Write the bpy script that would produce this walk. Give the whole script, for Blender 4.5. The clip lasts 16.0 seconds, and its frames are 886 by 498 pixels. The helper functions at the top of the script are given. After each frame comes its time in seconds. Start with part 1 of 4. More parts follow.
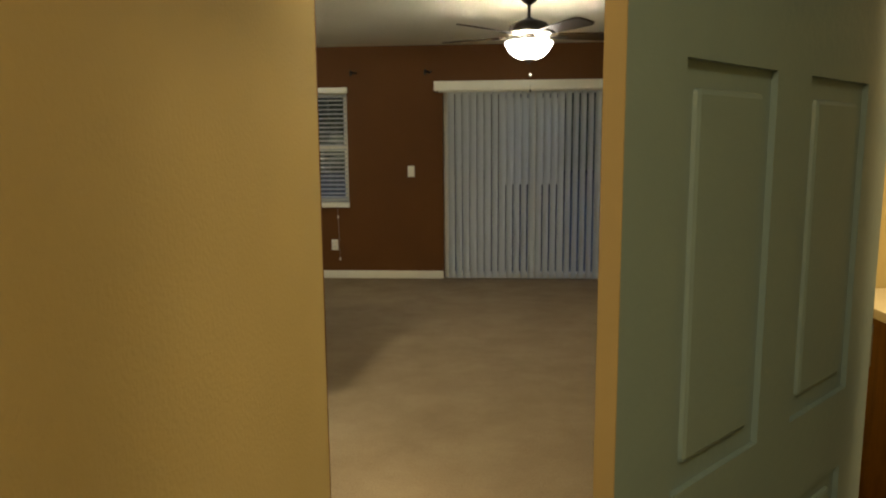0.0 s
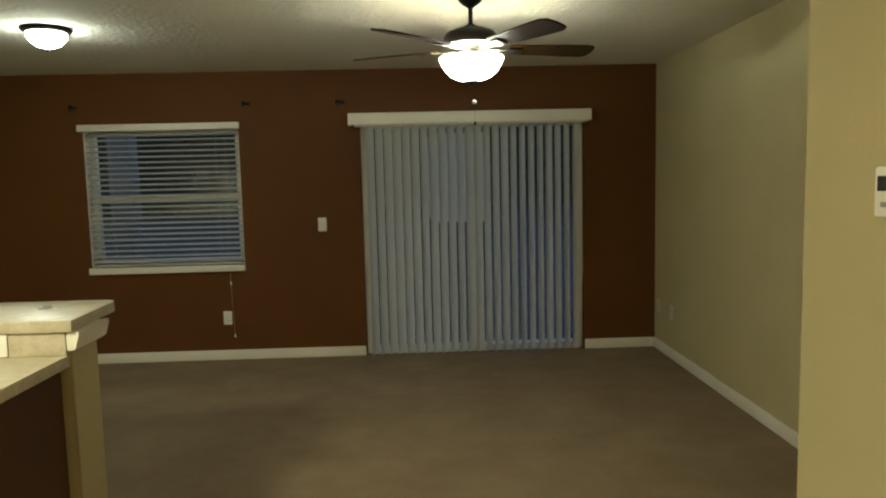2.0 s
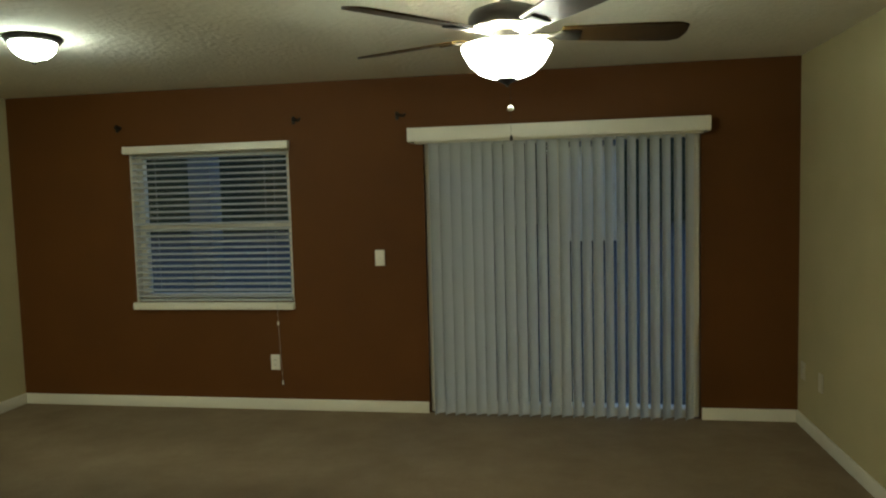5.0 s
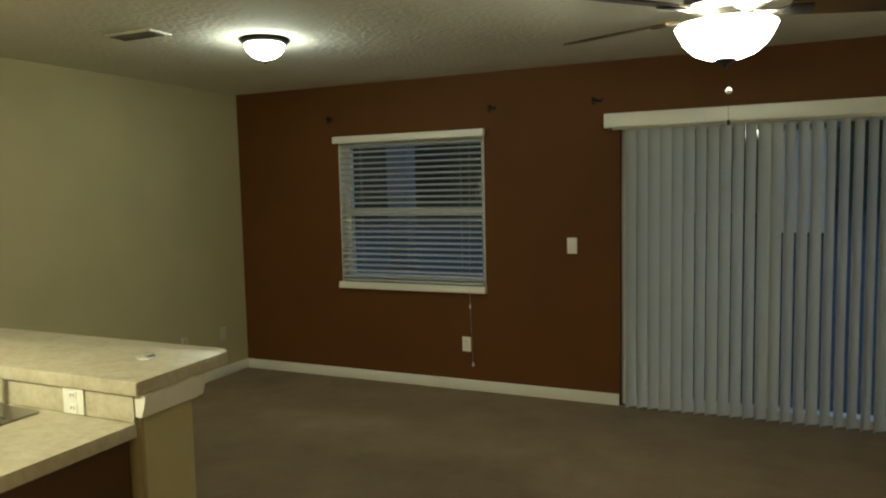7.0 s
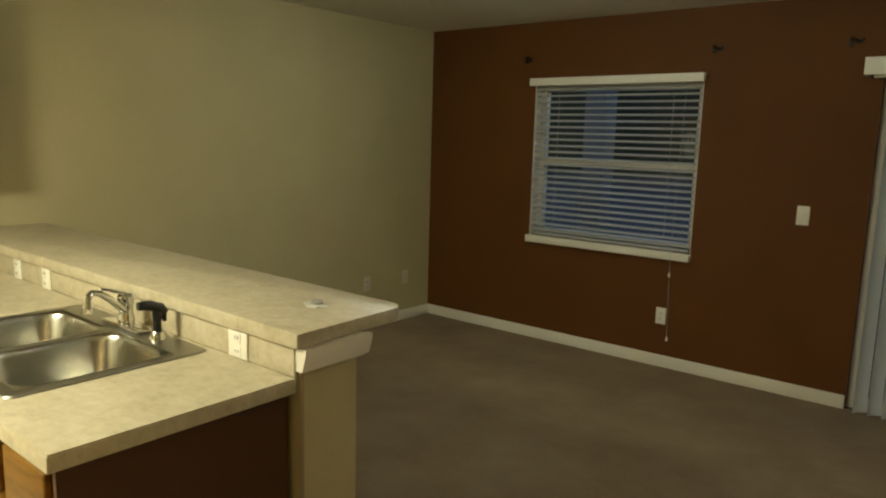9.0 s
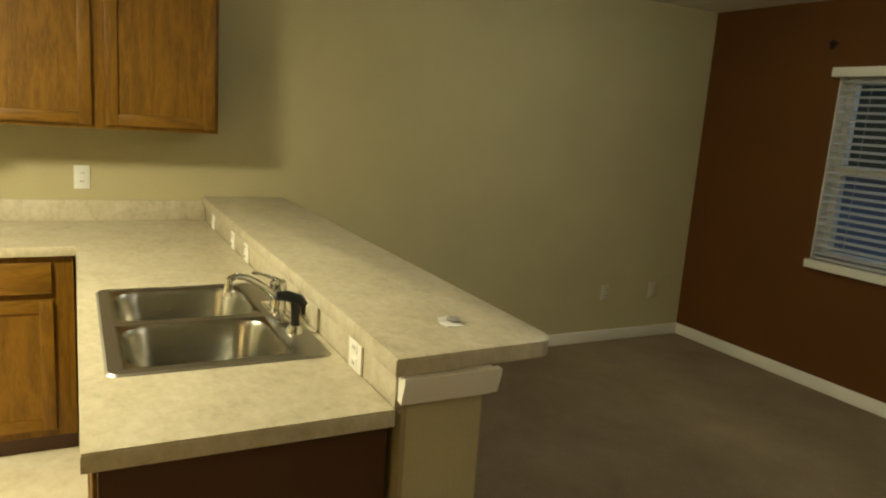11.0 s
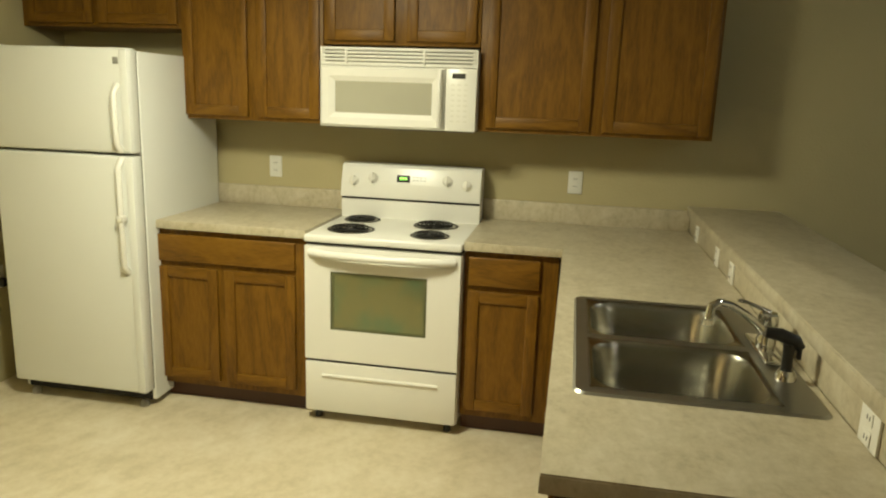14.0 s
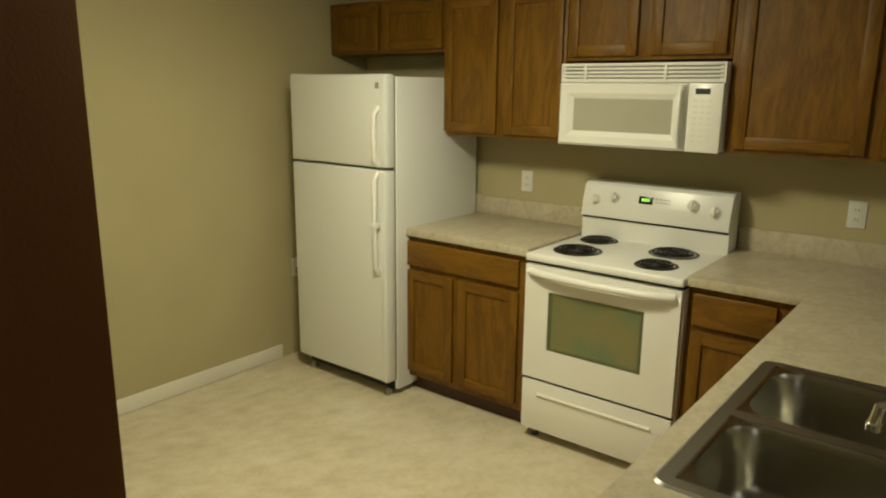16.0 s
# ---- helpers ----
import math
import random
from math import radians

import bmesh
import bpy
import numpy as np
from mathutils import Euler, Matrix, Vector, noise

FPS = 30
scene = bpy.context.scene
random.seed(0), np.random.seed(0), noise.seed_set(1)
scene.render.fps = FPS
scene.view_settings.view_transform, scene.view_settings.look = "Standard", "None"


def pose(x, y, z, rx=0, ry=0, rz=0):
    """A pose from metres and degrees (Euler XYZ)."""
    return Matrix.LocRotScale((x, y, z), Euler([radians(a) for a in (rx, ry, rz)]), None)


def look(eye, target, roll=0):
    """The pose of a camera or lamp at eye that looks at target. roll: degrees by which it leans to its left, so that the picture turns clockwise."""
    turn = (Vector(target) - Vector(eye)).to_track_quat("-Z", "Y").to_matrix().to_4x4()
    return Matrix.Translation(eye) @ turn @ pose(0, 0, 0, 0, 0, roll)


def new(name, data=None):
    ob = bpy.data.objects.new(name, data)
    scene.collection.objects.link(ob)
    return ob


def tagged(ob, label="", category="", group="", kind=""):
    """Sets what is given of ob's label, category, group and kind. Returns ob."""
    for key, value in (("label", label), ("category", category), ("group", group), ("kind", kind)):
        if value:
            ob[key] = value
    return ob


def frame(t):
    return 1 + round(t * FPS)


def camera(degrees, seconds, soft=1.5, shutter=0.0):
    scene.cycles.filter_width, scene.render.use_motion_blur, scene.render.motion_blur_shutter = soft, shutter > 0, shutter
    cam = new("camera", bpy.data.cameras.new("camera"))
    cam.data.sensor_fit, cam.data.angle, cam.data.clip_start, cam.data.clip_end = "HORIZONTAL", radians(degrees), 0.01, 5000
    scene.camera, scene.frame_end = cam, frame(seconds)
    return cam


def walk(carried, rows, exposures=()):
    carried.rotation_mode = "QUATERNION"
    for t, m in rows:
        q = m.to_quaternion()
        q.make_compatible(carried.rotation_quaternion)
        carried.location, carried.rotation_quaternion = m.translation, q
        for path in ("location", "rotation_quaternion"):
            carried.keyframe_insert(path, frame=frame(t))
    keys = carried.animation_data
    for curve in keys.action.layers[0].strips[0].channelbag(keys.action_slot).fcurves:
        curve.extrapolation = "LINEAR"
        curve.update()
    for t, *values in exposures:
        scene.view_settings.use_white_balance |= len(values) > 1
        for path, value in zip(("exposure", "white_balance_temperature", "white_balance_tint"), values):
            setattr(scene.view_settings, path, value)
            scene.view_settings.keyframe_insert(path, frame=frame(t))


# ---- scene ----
cam = camera(64.2, 16.0, soft=2.1)
PATH = [
    (0, (0.189, 0.088, 1.417), (0.043, 2.062, 1.127), -0.46),
    (0.5, (0.129, 0.468, 1.491), (0.109, 2.437, 1.143), -1.53),
    (1, (0.100, 0.861, 1.507), (0.008, 2.852, 1.345), -1.56),
    (1.5, (0.062, 1.195, 1.508), (0.090, 3.190, 1.367), -0.83),
    (2, (0.138, 1.503, 1.512), (0.201, 3.492, 1.314), -1.36),
    (2.5, (0.283, 1.819, 1.547), (0.287, 3.809, 1.340), 0.93),
    (3, (0.258, 2.167, 1.523), (0.257, 4.155, 1.302), -0.80),
    (3.2, (0.280, 2.288, 1.564), (0.331, 4.272, 1.319), -0.60),
    (5.3, (0.613, 2.549, 1.584), (0.220, 4.505, 1.446), -1.15),
    (5.5, (0.584, 2.541, 1.582), (0.153, 4.490, 1.447), -0.81),
    (6, (0.550, 2.520, 1.576), (-0.001, 4.439, 1.450), -0.70),
    (6.5, (0.530, 2.520, 1.575), (-0.153, 4.394, 1.435), -0.82),
    (7, (0.529, 2.508, 1.588), (-0.283, 4.328, 1.415), -1.27),
    (7.5, (0.479, 2.571, 1.579), (-0.460, 4.326, 1.383), -1.14),
    (8, (0.467, 2.583, 1.581), (-0.622, 4.246, 1.360), -0.27),
    (8.5, (0.419, 2.666, 1.578), (-0.760, 4.257, 1.303), -0.36),
    (8.7, (0.353, 2.721, 1.565), (-0.837, 4.301, 1.272), 0.58),
    (10.8, (0.232, 3.328, 1.576), (-1.482, 4.288, 1.202), 4.00),
    (11, (0.226, 3.346, 1.572), (-1.511, 4.265, 1.199), 4.03),
    (11.5, (0.224, 3.406, 1.585), (-1.606, 4.124, 1.217), 3.57),
    (12, (0.218, 3.422, 1.578), (-1.688, 3.918, 1.227), 2.26),
    (12.5, (0.197, 3.431, 1.571), (-1.751, 3.726, 1.227), 1.99),
    (13, (0.202, 3.425, 1.571), (-1.766, 3.535, 1.235), 1.61),
    (13.5, (0.186, 3.402, 1.579), (-1.784, 3.322, 1.244), 2.21),
    (14, (0.034, 3.361, 1.565), (-1.889, 3.014, 1.140), 2.00),
    (14.5, (-0.108, 3.381, 1.572), (-1.967, 2.802, 1.118), 0.51),
    (15, (-0.215, 3.492, 1.576), (-1.916, 2.548, 1.112), 2.32),
    (15.5, (-0.280, 3.661, 1.594), (-1.894, 2.556, 1.177), 0.32),
    (16, (-0.257, 3.842, 1.662), (-1.783, 2.629, 1.215), 0.53),
]
EXPOSURES = [
    (0.0, 0.58, 6700, 12), (0.5, 0.15, 6700, 11), (1.0, 0.29, 6550, 10), (2.0, 0.5, 6400, 4), (3.0, 0.52, 6300, 0), (5.5, 0.57, 6200, -3), (7.5, 0.5, 6350, 2), (8.5, 0.5, 6500, 5), (11.0, 0.5, 6850, 7),
    (12.5, 0.1, 6600, 6), (13.5, -0.15, 6400, 6), (14.5, -0.53, 6350, 8), (15.5, -0.88, 6550, 8), (16.0, -0.85, 6550, 8),
]
walk(cam, [(t, look(eye, target, roll)) for t, eye, target, roll in PATH], EXPOSURES)

# ---- world: dusk sky, no direct sun ----
world = bpy.data.worlds.new("dusk")
scene.world = world
world.use_nodes = True
sky = world.node_tree.nodes.new("ShaderNodeTexSky")
sky.sky_type = "NISHITA"
sky.sun_disc = False
sky.sun_elevation = radians(-1.0)
sky.sun_rotation = radians(0)
tint = world.node_tree.nodes.new("ShaderNodeMix")
tint.data_type, tint.blend_type = "RGBA", "MULTIPLY"
tint.inputs[0].default_value = 1.0
tint.inputs[7].default_value = (0.42, 0.62, 1.0, 1)
world.node_tree.links.new(sky.outputs[0], tint.inputs[6])
world.node_tree.links.new(tint.outputs[2], world.node_tree.nodes["Background"].inputs[0])
world.node_tree.nodes["Background"].inputs[1].default_value = 1.1

WARM, HALLWARM, COOL = (1.0, 0.945, 0.67), (1.0, 0.75, 0.34), (0.94, 1.0, 0.82)


def lamp(name, kind, place, watts, colour, size=0.1, down=True):
    data = bpy.data.lights.new(name, kind)
    data.energy, data.color = watts, colour
    if kind == "AREA":
        data.shape, data.size = "DISK", size
    else:
        data.shadow_soft_size = size
    ob = new(name, data)
    ob.location = place
    return ob


FAN = (0.421, 5.163)
lamp("fan_bulb_light", "POINT", (FAN[0] - 0.05, FAN[1] - 0.04, 2.125), 19, COOL, 0.03)
lamp("fan_bulb_light", "POINT", (FAN[0] + 0.05, FAN[1] + 0.04, 2.125), 19, COOL, 0.03)
KLIGHT = (-1.85, 2.22)
lamp("kitchen_fixture_light", "AREA", (*KLIGHT, 2.27), 54, WARM, 0.46)
lamp("kitchen_fixture_light", "POINT", (*KLIGHT, 2.27), 22, WARM, 0.15)
# fill light added to brighten the hall walls; no source is seen here
lamp("hall_fill_light", "AREA", (0.10, 2.30, 2.36), 3.4, HALLWARM, 0.30)
lamp("entry_fixture_light", "AREA", (0.12, -0.45, 2.36), 16.5, (1.0, 0.69, 0.29), 0.30)
lamp("bathroom_light", "AREA", (2.0, 1.75, 2.3), 21, (1.0, 0.70, 0.28), 0.4)

# ---- materials ----


def shader(name):
    m = bpy.data.materials.new(name)
    m.use_nodes = True
    return m, m.node_tree.nodes, m.node_tree.links, m.node_tree.nodes["Principled BSDF"]


def plain(name, colour, rough=0.5, metal=0.0, emit=0.0, grain=0.0, scale=300.0, spec=0.5, wear=0.06):
    """Paint, plastic or metal: slight mottling at two scales and a fine relief."""
    m, n, l, b = shader(name)
    b.inputs["Roughness"].default_value, b.inputs["Metallic"].default_value = rough, metal
    b.inputs["Specular IOR Level"].default_value = spec
    co = n.new("ShaderNodeTexCoord")
    a = n.new("ShaderNodeTexNoise")
    a.inputs["Scale"].default_value, a.inputs["Detail"].default_value = 2.3, 6
    l.new(co.outputs["Object"], a.inputs["Vector"])
    ramp = n.new("ShaderNodeValToRGB")
    ramp.color_ramp.elements[0].color = (*[c * (1 - wear) for c in colour], 1)
    ramp.color_ramp.elements[1].color = (*[min(1, c * (1 + wear)) for c in colour], 1)
    ramp.color_ramp.elements[0].position, ramp.color_ramp.elements[1].position = 0.3, 0.7
    l.new(a.outputs["Fac"], ramp.inputs["Fac"])
    l.new(ramp.outputs["Color"], b.inputs["Base Color"])
    if grain:
        g = n.new("ShaderNodeTexNoise")
        g.inputs["Scale"].default_value, g.inputs["Detail"].default_value = scale, 3
        l.new(co.outputs["Object"], g.inputs["Vector"])
        bump = n.new("ShaderNodeBump")
        bump.inputs["Strength"].default_value, bump.inputs["Distance"].default_value = grain, 0.004
        l.new(g.outputs["Fac"], bump.inputs["Height"])
        l.new(bump.outputs["Normal"], b.inputs["Normal"])
    if emit:
        b.inputs["Emission Color"].default_value = (*colour, 1)
        b.inputs["Emission Strength"].default_value = emit
    return m


def mottled(name, stops, scales, rough, bump=0.0, bump_scale=200.0, stretch=(1, 1, 1), distance=0.004, spec=0.5):
    """Two noises mixed through a colour ramp: carpet, sheet floor, laminate."""
    m, n, l, b = shader(name)
    b.inputs["Roughness"].default_value = rough
    b.inputs["Specular IOR Level"].default_value = spec
    co, mp = n.new("ShaderNodeTexCoord"), n.new("ShaderNodeMapping")
    mp.inputs["Scale"].default_value = stretch
    l.new(co.outputs["Object"], mp.inputs["Vector"])
    big, small, mix, ramp = (n.new("ShaderNodeTexNoise"), n.new("ShaderNodeTexNoise"), n.new("ShaderNodeMath"), n.new("ShaderNodeValToRGB"))
    for t, s in ((big, scales[0]), (small, scales[1])):
        t.inputs["Scale"].default_value, t.inputs["Detail"].default_value, t.inputs["Roughness"].default_value = s, 8, 0.65
        l.new(mp.outputs["Vector"], t.inputs["Vector"])
    mix.operation = "MULTIPLY_ADD"
    mix.inputs[1].default_value = 0.5
    half = n.new("ShaderNodeMath")
    half.operation = "MULTIPLY"
    half.inputs[1].default_value = 0.5
    l.new(small.outputs["Fac"], half.inputs[0])
    l.new(big.outputs["Fac"], mix.inputs[0])
    l.new(half.outputs[0], mix.inputs[2])
    while len(ramp.color_ramp.elements) < len(stops):
        ramp.color_ramp.elements.new(0.5)
    for e, (p, c) in zip(ramp.color_ramp.elements, stops):
        e.position, e.color = p, (*c, 1)
    l.new(mix.outputs[0], ramp.inputs["Fac"])
    l.new(ramp.outputs["Color"], b.inputs["Base Color"])
    if bump:
        g, bu = n.new("ShaderNodeTexNoise"), n.new("ShaderNodeBump")
        g.inputs["Scale"].default_value, g.inputs["Detail"].default_value = bump_scale, 4
        bu.inputs["Strength"].default_value, bu.inputs["Distance"].default_value = bump, distance
        l.new(co.outputs["Object"], g.inputs["Vector"])
        l.new(g.outputs["Fac"], bu.inputs["Height"])
        l.new(bu.outputs["Normal"], b.inputs["Normal"])
    return m


def oak(name, axis, dark=1.0):
    """Stained oak with its grain along one axis: cathedral bands, pores and a satin coat."""
    m, n, l, b = shader(name)
    co, mp, mp2, info = n.new("ShaderNodeTexCoord"), n.new("ShaderNodeMapping"), n.new("ShaderNodeMapping"), n.new("ShaderNodeObjectInfo")
    shift = n.new("ShaderNodeVectorMath")
    shift.operation = "MULTIPLY_ADD"
    shift.inputs[1].default_value = (9, 9, 9)
    l.new(info.outputs["Random"], shift.inputs[0])
    l.new(co.outputs["Object"], shift.inputs[2])
    s, s2 = [9.0] * 3, [150.0] * 3
    s[axis], s2[axis] = 1.5, 26.0
    mp.inputs["Scale"].default_value, mp2.inputs["Scale"].default_value = s, s2
    l.new(shift.outputs[0], mp.inputs["Vector"])
    l.new(shift.outputs[0], mp2.inputs["Vector"])
    a, w, p = n.new("ShaderNodeTexNoise"), n.new("ShaderNodeMath"), n.new("ShaderNodeTexNoise")
    a.inputs["Scale"].default_value, a.inputs["Detail"].default_value, a.inputs["Distortion"].default_value = 1.1, 3, 0.5
    l.new(mp.outputs["Vector"], a.inputs["Vector"])
    w.operation = "MULTIPLY"
    w.inputs[1].default_value = 9.0
    l.new(a.outputs["Fac"], w.inputs[0])
    fr = n.new("ShaderNodeMath")
    fr.operation = "PINGPONG"
    fr.inputs[1].default_value = 1.0
    l.new(w.outputs[0], fr.inputs[0])
    p.inputs["Scale"].default_value, p.inputs["Detail"].default_value = 1.0, 4
    l.new(mp2.outputs["Vector"], p.inputs["Vector"])
    mix = n.new("ShaderNodeMath")
    mix.operation = "MULTIPLY_ADD"
    mix.inputs[1].default_value = 0.22
    l.new(fr.outputs[0], mix.inputs[0])
    hp = n.new("ShaderNodeMath")
    hp.operation = "MULTIPLY"
    hp.inputs[1].default_value = 0.42
    l.new(p.outputs["Fac"], hp.inputs[0])
    l.new(hp.outputs[0], mix.inputs[2])
    ramp = n.new("ShaderNodeValToRGB")
    ramp.color_ramp.elements.new(0.5)
    for e, (q, c) in zip(ramp.color_ramp.elements, ((0.14, (0.105, 0.047, 0.004)), (0.33, (0.162, 0.075, 0.006)), (0.54, (0.212, 0.103, 0.010)))):
        e.position, e.color = q, (*[v * dark for v in c], 1)
    l.new(mix.outputs[0], ramp.inputs["Fac"])
    l.new(ramp.outputs["Color"], b.inputs["Base Color"])
    b.inputs["Roughness"].default_value = 0.46
    b.inputs["Specular IOR Level"].default_value = 0.28
    bu = n.new("ShaderNodeBump")
    bu.inputs["Strength"].default_value, bu.inputs["Distance"].default_value = 0.25, 0.001
    l.new(p.outputs["Fac"], bu.inputs["Height"])
    l.new(bu.outputs["Normal"], b.inputs["Normal"])
    return m


M_WALL = plain("beige_wall_paint", (0.44, 0.385, 0.22), 0.75, grain=0.35, scale=90, spec=0.3, wear=0.04)
M_RED = plain("brick_red_wall_paint", (0.106, 0.037, 0.005), 0.7, grain=0.2, scale=90, spec=0.3, wear=0.07)
M_CEIL = mottled("textured_ceiling", [(0.3, (0.64, 0.61, 0.52)), (0.7, (0.71, 0.68, 0.59))], (2, 30), 0.9, 0.7, 30, distance=0.013, spec=0.2)
M_CARPET = mottled("worn_taupe_carpet", [(0.32, (0.215, 0.155, 0.095)), (0.5, (0.295, 0.22, 0.14)), (0.68, (0.375, 0.29, 0.19))], (2.4, 120), 0.95, 1.0, 260, distance=0.01, spec=0.1)
M_VINYL = mottled("cream_sheet_floor", [(0.34, (0.50, 0.43, 0.285)), (0.5, (0.63, 0.555, 0.40)), (0.66, (0.72, 0.66, 0.52))], (3.2, 13), 0.42, 0.15, 120)
M_LAM = mottled("mottled_beige_laminate", [(0.36, (0.37, 0.32, 0.225)), (0.45, (0.45, 0.395, 0.275)), (0.53, (0.50, 0.445, 0.32)), (0.64, (0.56, 0.51, 0.39))], (10, 34), 0.36, 0.08, 150, stretch=(1, 1.3, 1))
M_OAKV, M_OAKY, M_OAKX = oak("oak_grain_upright", 2), oak("oak_grain_along", 1), oak("oak_grain_across", 0)
M_PANEL = plain("dark_brown_end_panel", (0.068, 0.025, 0.009), 0.42, grain=0.1, scale=200, wear=0.12)
M_WHITE = plain("white_enamel", (0.80, 0.79, 0.74), 0.28, wear=0.015)
M_FRIDGE = plain("white_pebbled_enamel", (0.76, 0.77, 0.74), 0.4, grain=0.15, scale=400, wear=0.015)
M_TRIM = plain("white_trim_paint", (0.74, 0.71, 0.62), 0.45, wear=0.05)
M_PLASTIC = plain("white_plastic", (0.76, 0.74, 0.67), 0.4, wear=0.02)
# the door face's cool shade is put into this dark blue-grey colour
M_DOOR = plain("door_paint_in_cool_shade", (0.148, 0.247, 0.35), 0.5, grain=0.2, scale=60, wear=0.04)
M_STEEL = plain("brushed_stainless", (0.38, 0.37, 0.32), 0.26, 1.0, grain=0.05, scale=500, wear=0.08)
M_RIM = plain("worn_stainless_rim", (0.40, 0.39, 0.35), 0.38, 1.0, wear=0.05)
M_PLATE = plain("beige_plate_plastic", (0.52, 0.48, 0.37), 0.45, wear=0.03)
M_CHROME = plain("chrome", (0.72, 0.72, 0.70), 0.08, 1.0, wear=0.02)
M_BLACK = plain("black_plastic", (0.012, 0.012, 0.012), 0.35)
M_COIL = plain("dark_burner_metal", (0.03, 0.028, 0.026), 0.5, 0.6)
M_BRONZE = plain("oil_rubbed_bronze", (0.028, 0.024, 0.020), 0.4, 0.7)
M_BLADE = oak("dark_walnut_blade", 0, 0.2)
M_GREYGLASS = plain("pale_microwave_window", (0.40, 0.39, 0.31), 0.25)
M_DARK = plain("dark_gap", (0.01, 0.009, 0.008), 0.7)
M_MARK = plain("grey_print", (0.30, 0.29, 0.26), 0.5)
M_PAPER = plain("crumpled_paper", (0.84, 0.83, 0.79), 0.7)
# white slats and cords; their dimness at the window is put in as grey
M_SLAT = plain("dimmed_white_slat", (0.40, 0.41, 0.41), 0.45, wear=0.03)
M_GLOBE = plain("lit_frosted_glass", (1.0, 0.97, 0.86), 0.4, emit=16.0, wear=0.0)
M_DOME = plain("brightly_lit_frosted_glass", (0.95, 1.0, 0.86), 0.4, emit=54.0, wear=0.0)
M_EDGE = plain("beige_door_edge", (0.33, 0.29, 0.20), 0.6)
M_BORDER = plain("dark_olive_glass_border", (0.11, 0.115, 0.055), 0.45, spec=0.3)
M_KEY = plain("pale_grey_key", (0.70, 0.69, 0.63), 0.5)
M_CHIP = plain("worn_brown_edge", (0.33, 0.24, 0.13), 0.7, wear=0.3)
M_GREEN = plain("green_digits", (0.35, 1.0, 0.10), 0.4, emit=2.0, wear=0.0)
M_BATHLAMP = plain("lit_bathroom_glass", (1.0, 0.85, 0.55), 0.4, emit=5.0, wear=0.0)
M_CLOTH = plain("white_bathroom_wall", (0.66, 0.58, 0.42), 0.7, grain=0.3, scale=90)
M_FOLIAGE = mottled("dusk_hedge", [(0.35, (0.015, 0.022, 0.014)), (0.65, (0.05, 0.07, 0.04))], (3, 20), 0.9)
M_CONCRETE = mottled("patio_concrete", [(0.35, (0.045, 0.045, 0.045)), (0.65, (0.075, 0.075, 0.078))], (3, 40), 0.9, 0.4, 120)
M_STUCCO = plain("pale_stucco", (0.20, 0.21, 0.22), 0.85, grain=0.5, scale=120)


def oven_glass():
    m, n, l, b = shader("oven_glass_painted_reflection")
    co, a, ramp = n.new("ShaderNodeTexCoord"), n.new("ShaderNodeTexNoise"), n.new("ShaderNodeValToRGB")
    a.inputs["Scale"].default_value = 5.0
    l.new(co.outputs["Object"], a.inputs["Vector"])
    # yellow-green and green patches: the room's reflection, painted into the glass colour
    ramp.color_ramp.elements[0].color, ramp.color_ramp.elements[1].color = (0.235, 0.225, 0.105, 1), (0.15, 0.215, 0.12, 1)
    ramp.color_ramp.elements[0].position, ramp.color_ramp.elements[1].position = 0.4, 0.65
    l.new(a.outputs["Fac"], ramp.inputs["Fac"])
    l.new(ramp.outputs["Color"], b.inputs["Base Color"])
    b.inputs["Roughness"].default_value, b.inputs["Metallic"].default_value = 0.12, 0.35
    return m


def pane_glass():
    m, n, l, b = shader("window_glass")
    b.inputs["Base Color"].default_value = (0.9, 0.93, 0.95, 1)
    b.inputs["Transmission Weight"].default_value, b.inputs["Roughness"].default_value, b.inputs["IOR"].default_value = 1.0, 0.0, 1.45
    return m


def vane_vinyl():
    m, n, l, b = shader("vertical_vane_vinyl")
    b.inputs["Base Color"].default_value = (0.82, 0.83, 0.80, 1)
    b.inputs["Roughness"].default_value = 0.5
    b.inputs["Subsurface Weight"].default_value = 0.0
    t, mix = n.new("ShaderNodeBsdfTranslucent"), n.new("ShaderNodeMixShader")
    t.inputs["Color"].default_value = (0.6, 0.62, 0.62, 1)
    mix.inputs[0].default_value = 0.4
    out = n["Material Output"]
    l.new(b.outputs[0], mix.inputs[1])
    l.new(t.outputs[0], mix.inputs[2])
    l.new(mix.outputs[0], out.inputs["Surface"])
    return m


M_OVENGLASS, M_GLASS, M_VANE = oven_glass(), pane_glass(), vane_vinyl()

# ---- mesh helpers ----


def blank():
    return bmesh.new()


def add_box(bm, x0, x1, y0, y1, z0, z1, bevel=0.0, seg=2):
    made = bmesh.ops.create_cube(bm, size=1.0)["verts"]
    mid, size = Vector(((x0 + x1) / 2, (y0 + y1) / 2, (z0 + z1) / 2)), (abs(x1 - x0), abs(y1 - y0), abs(z1 - z0))
    for v in made:
        v.co = Vector((v.co.x * size[0], v.co.y * size[1], v.co.z * size[2])) + mid
    if bevel:
        edges = list({e for v in made for e in v.link_edges})
        bmesh.ops.bevel(bm, geom=edges, offset=min(bevel, min(size) * 0.45), segments=seg, affect="EDGES", profile=0.5)
    return bm


def box(x0, x1, y0, y1, z0, z1, bevel=0.0, seg=2):
    return add_box(blank(), x0, x1, y0, y1, z0, z1, bevel, seg)


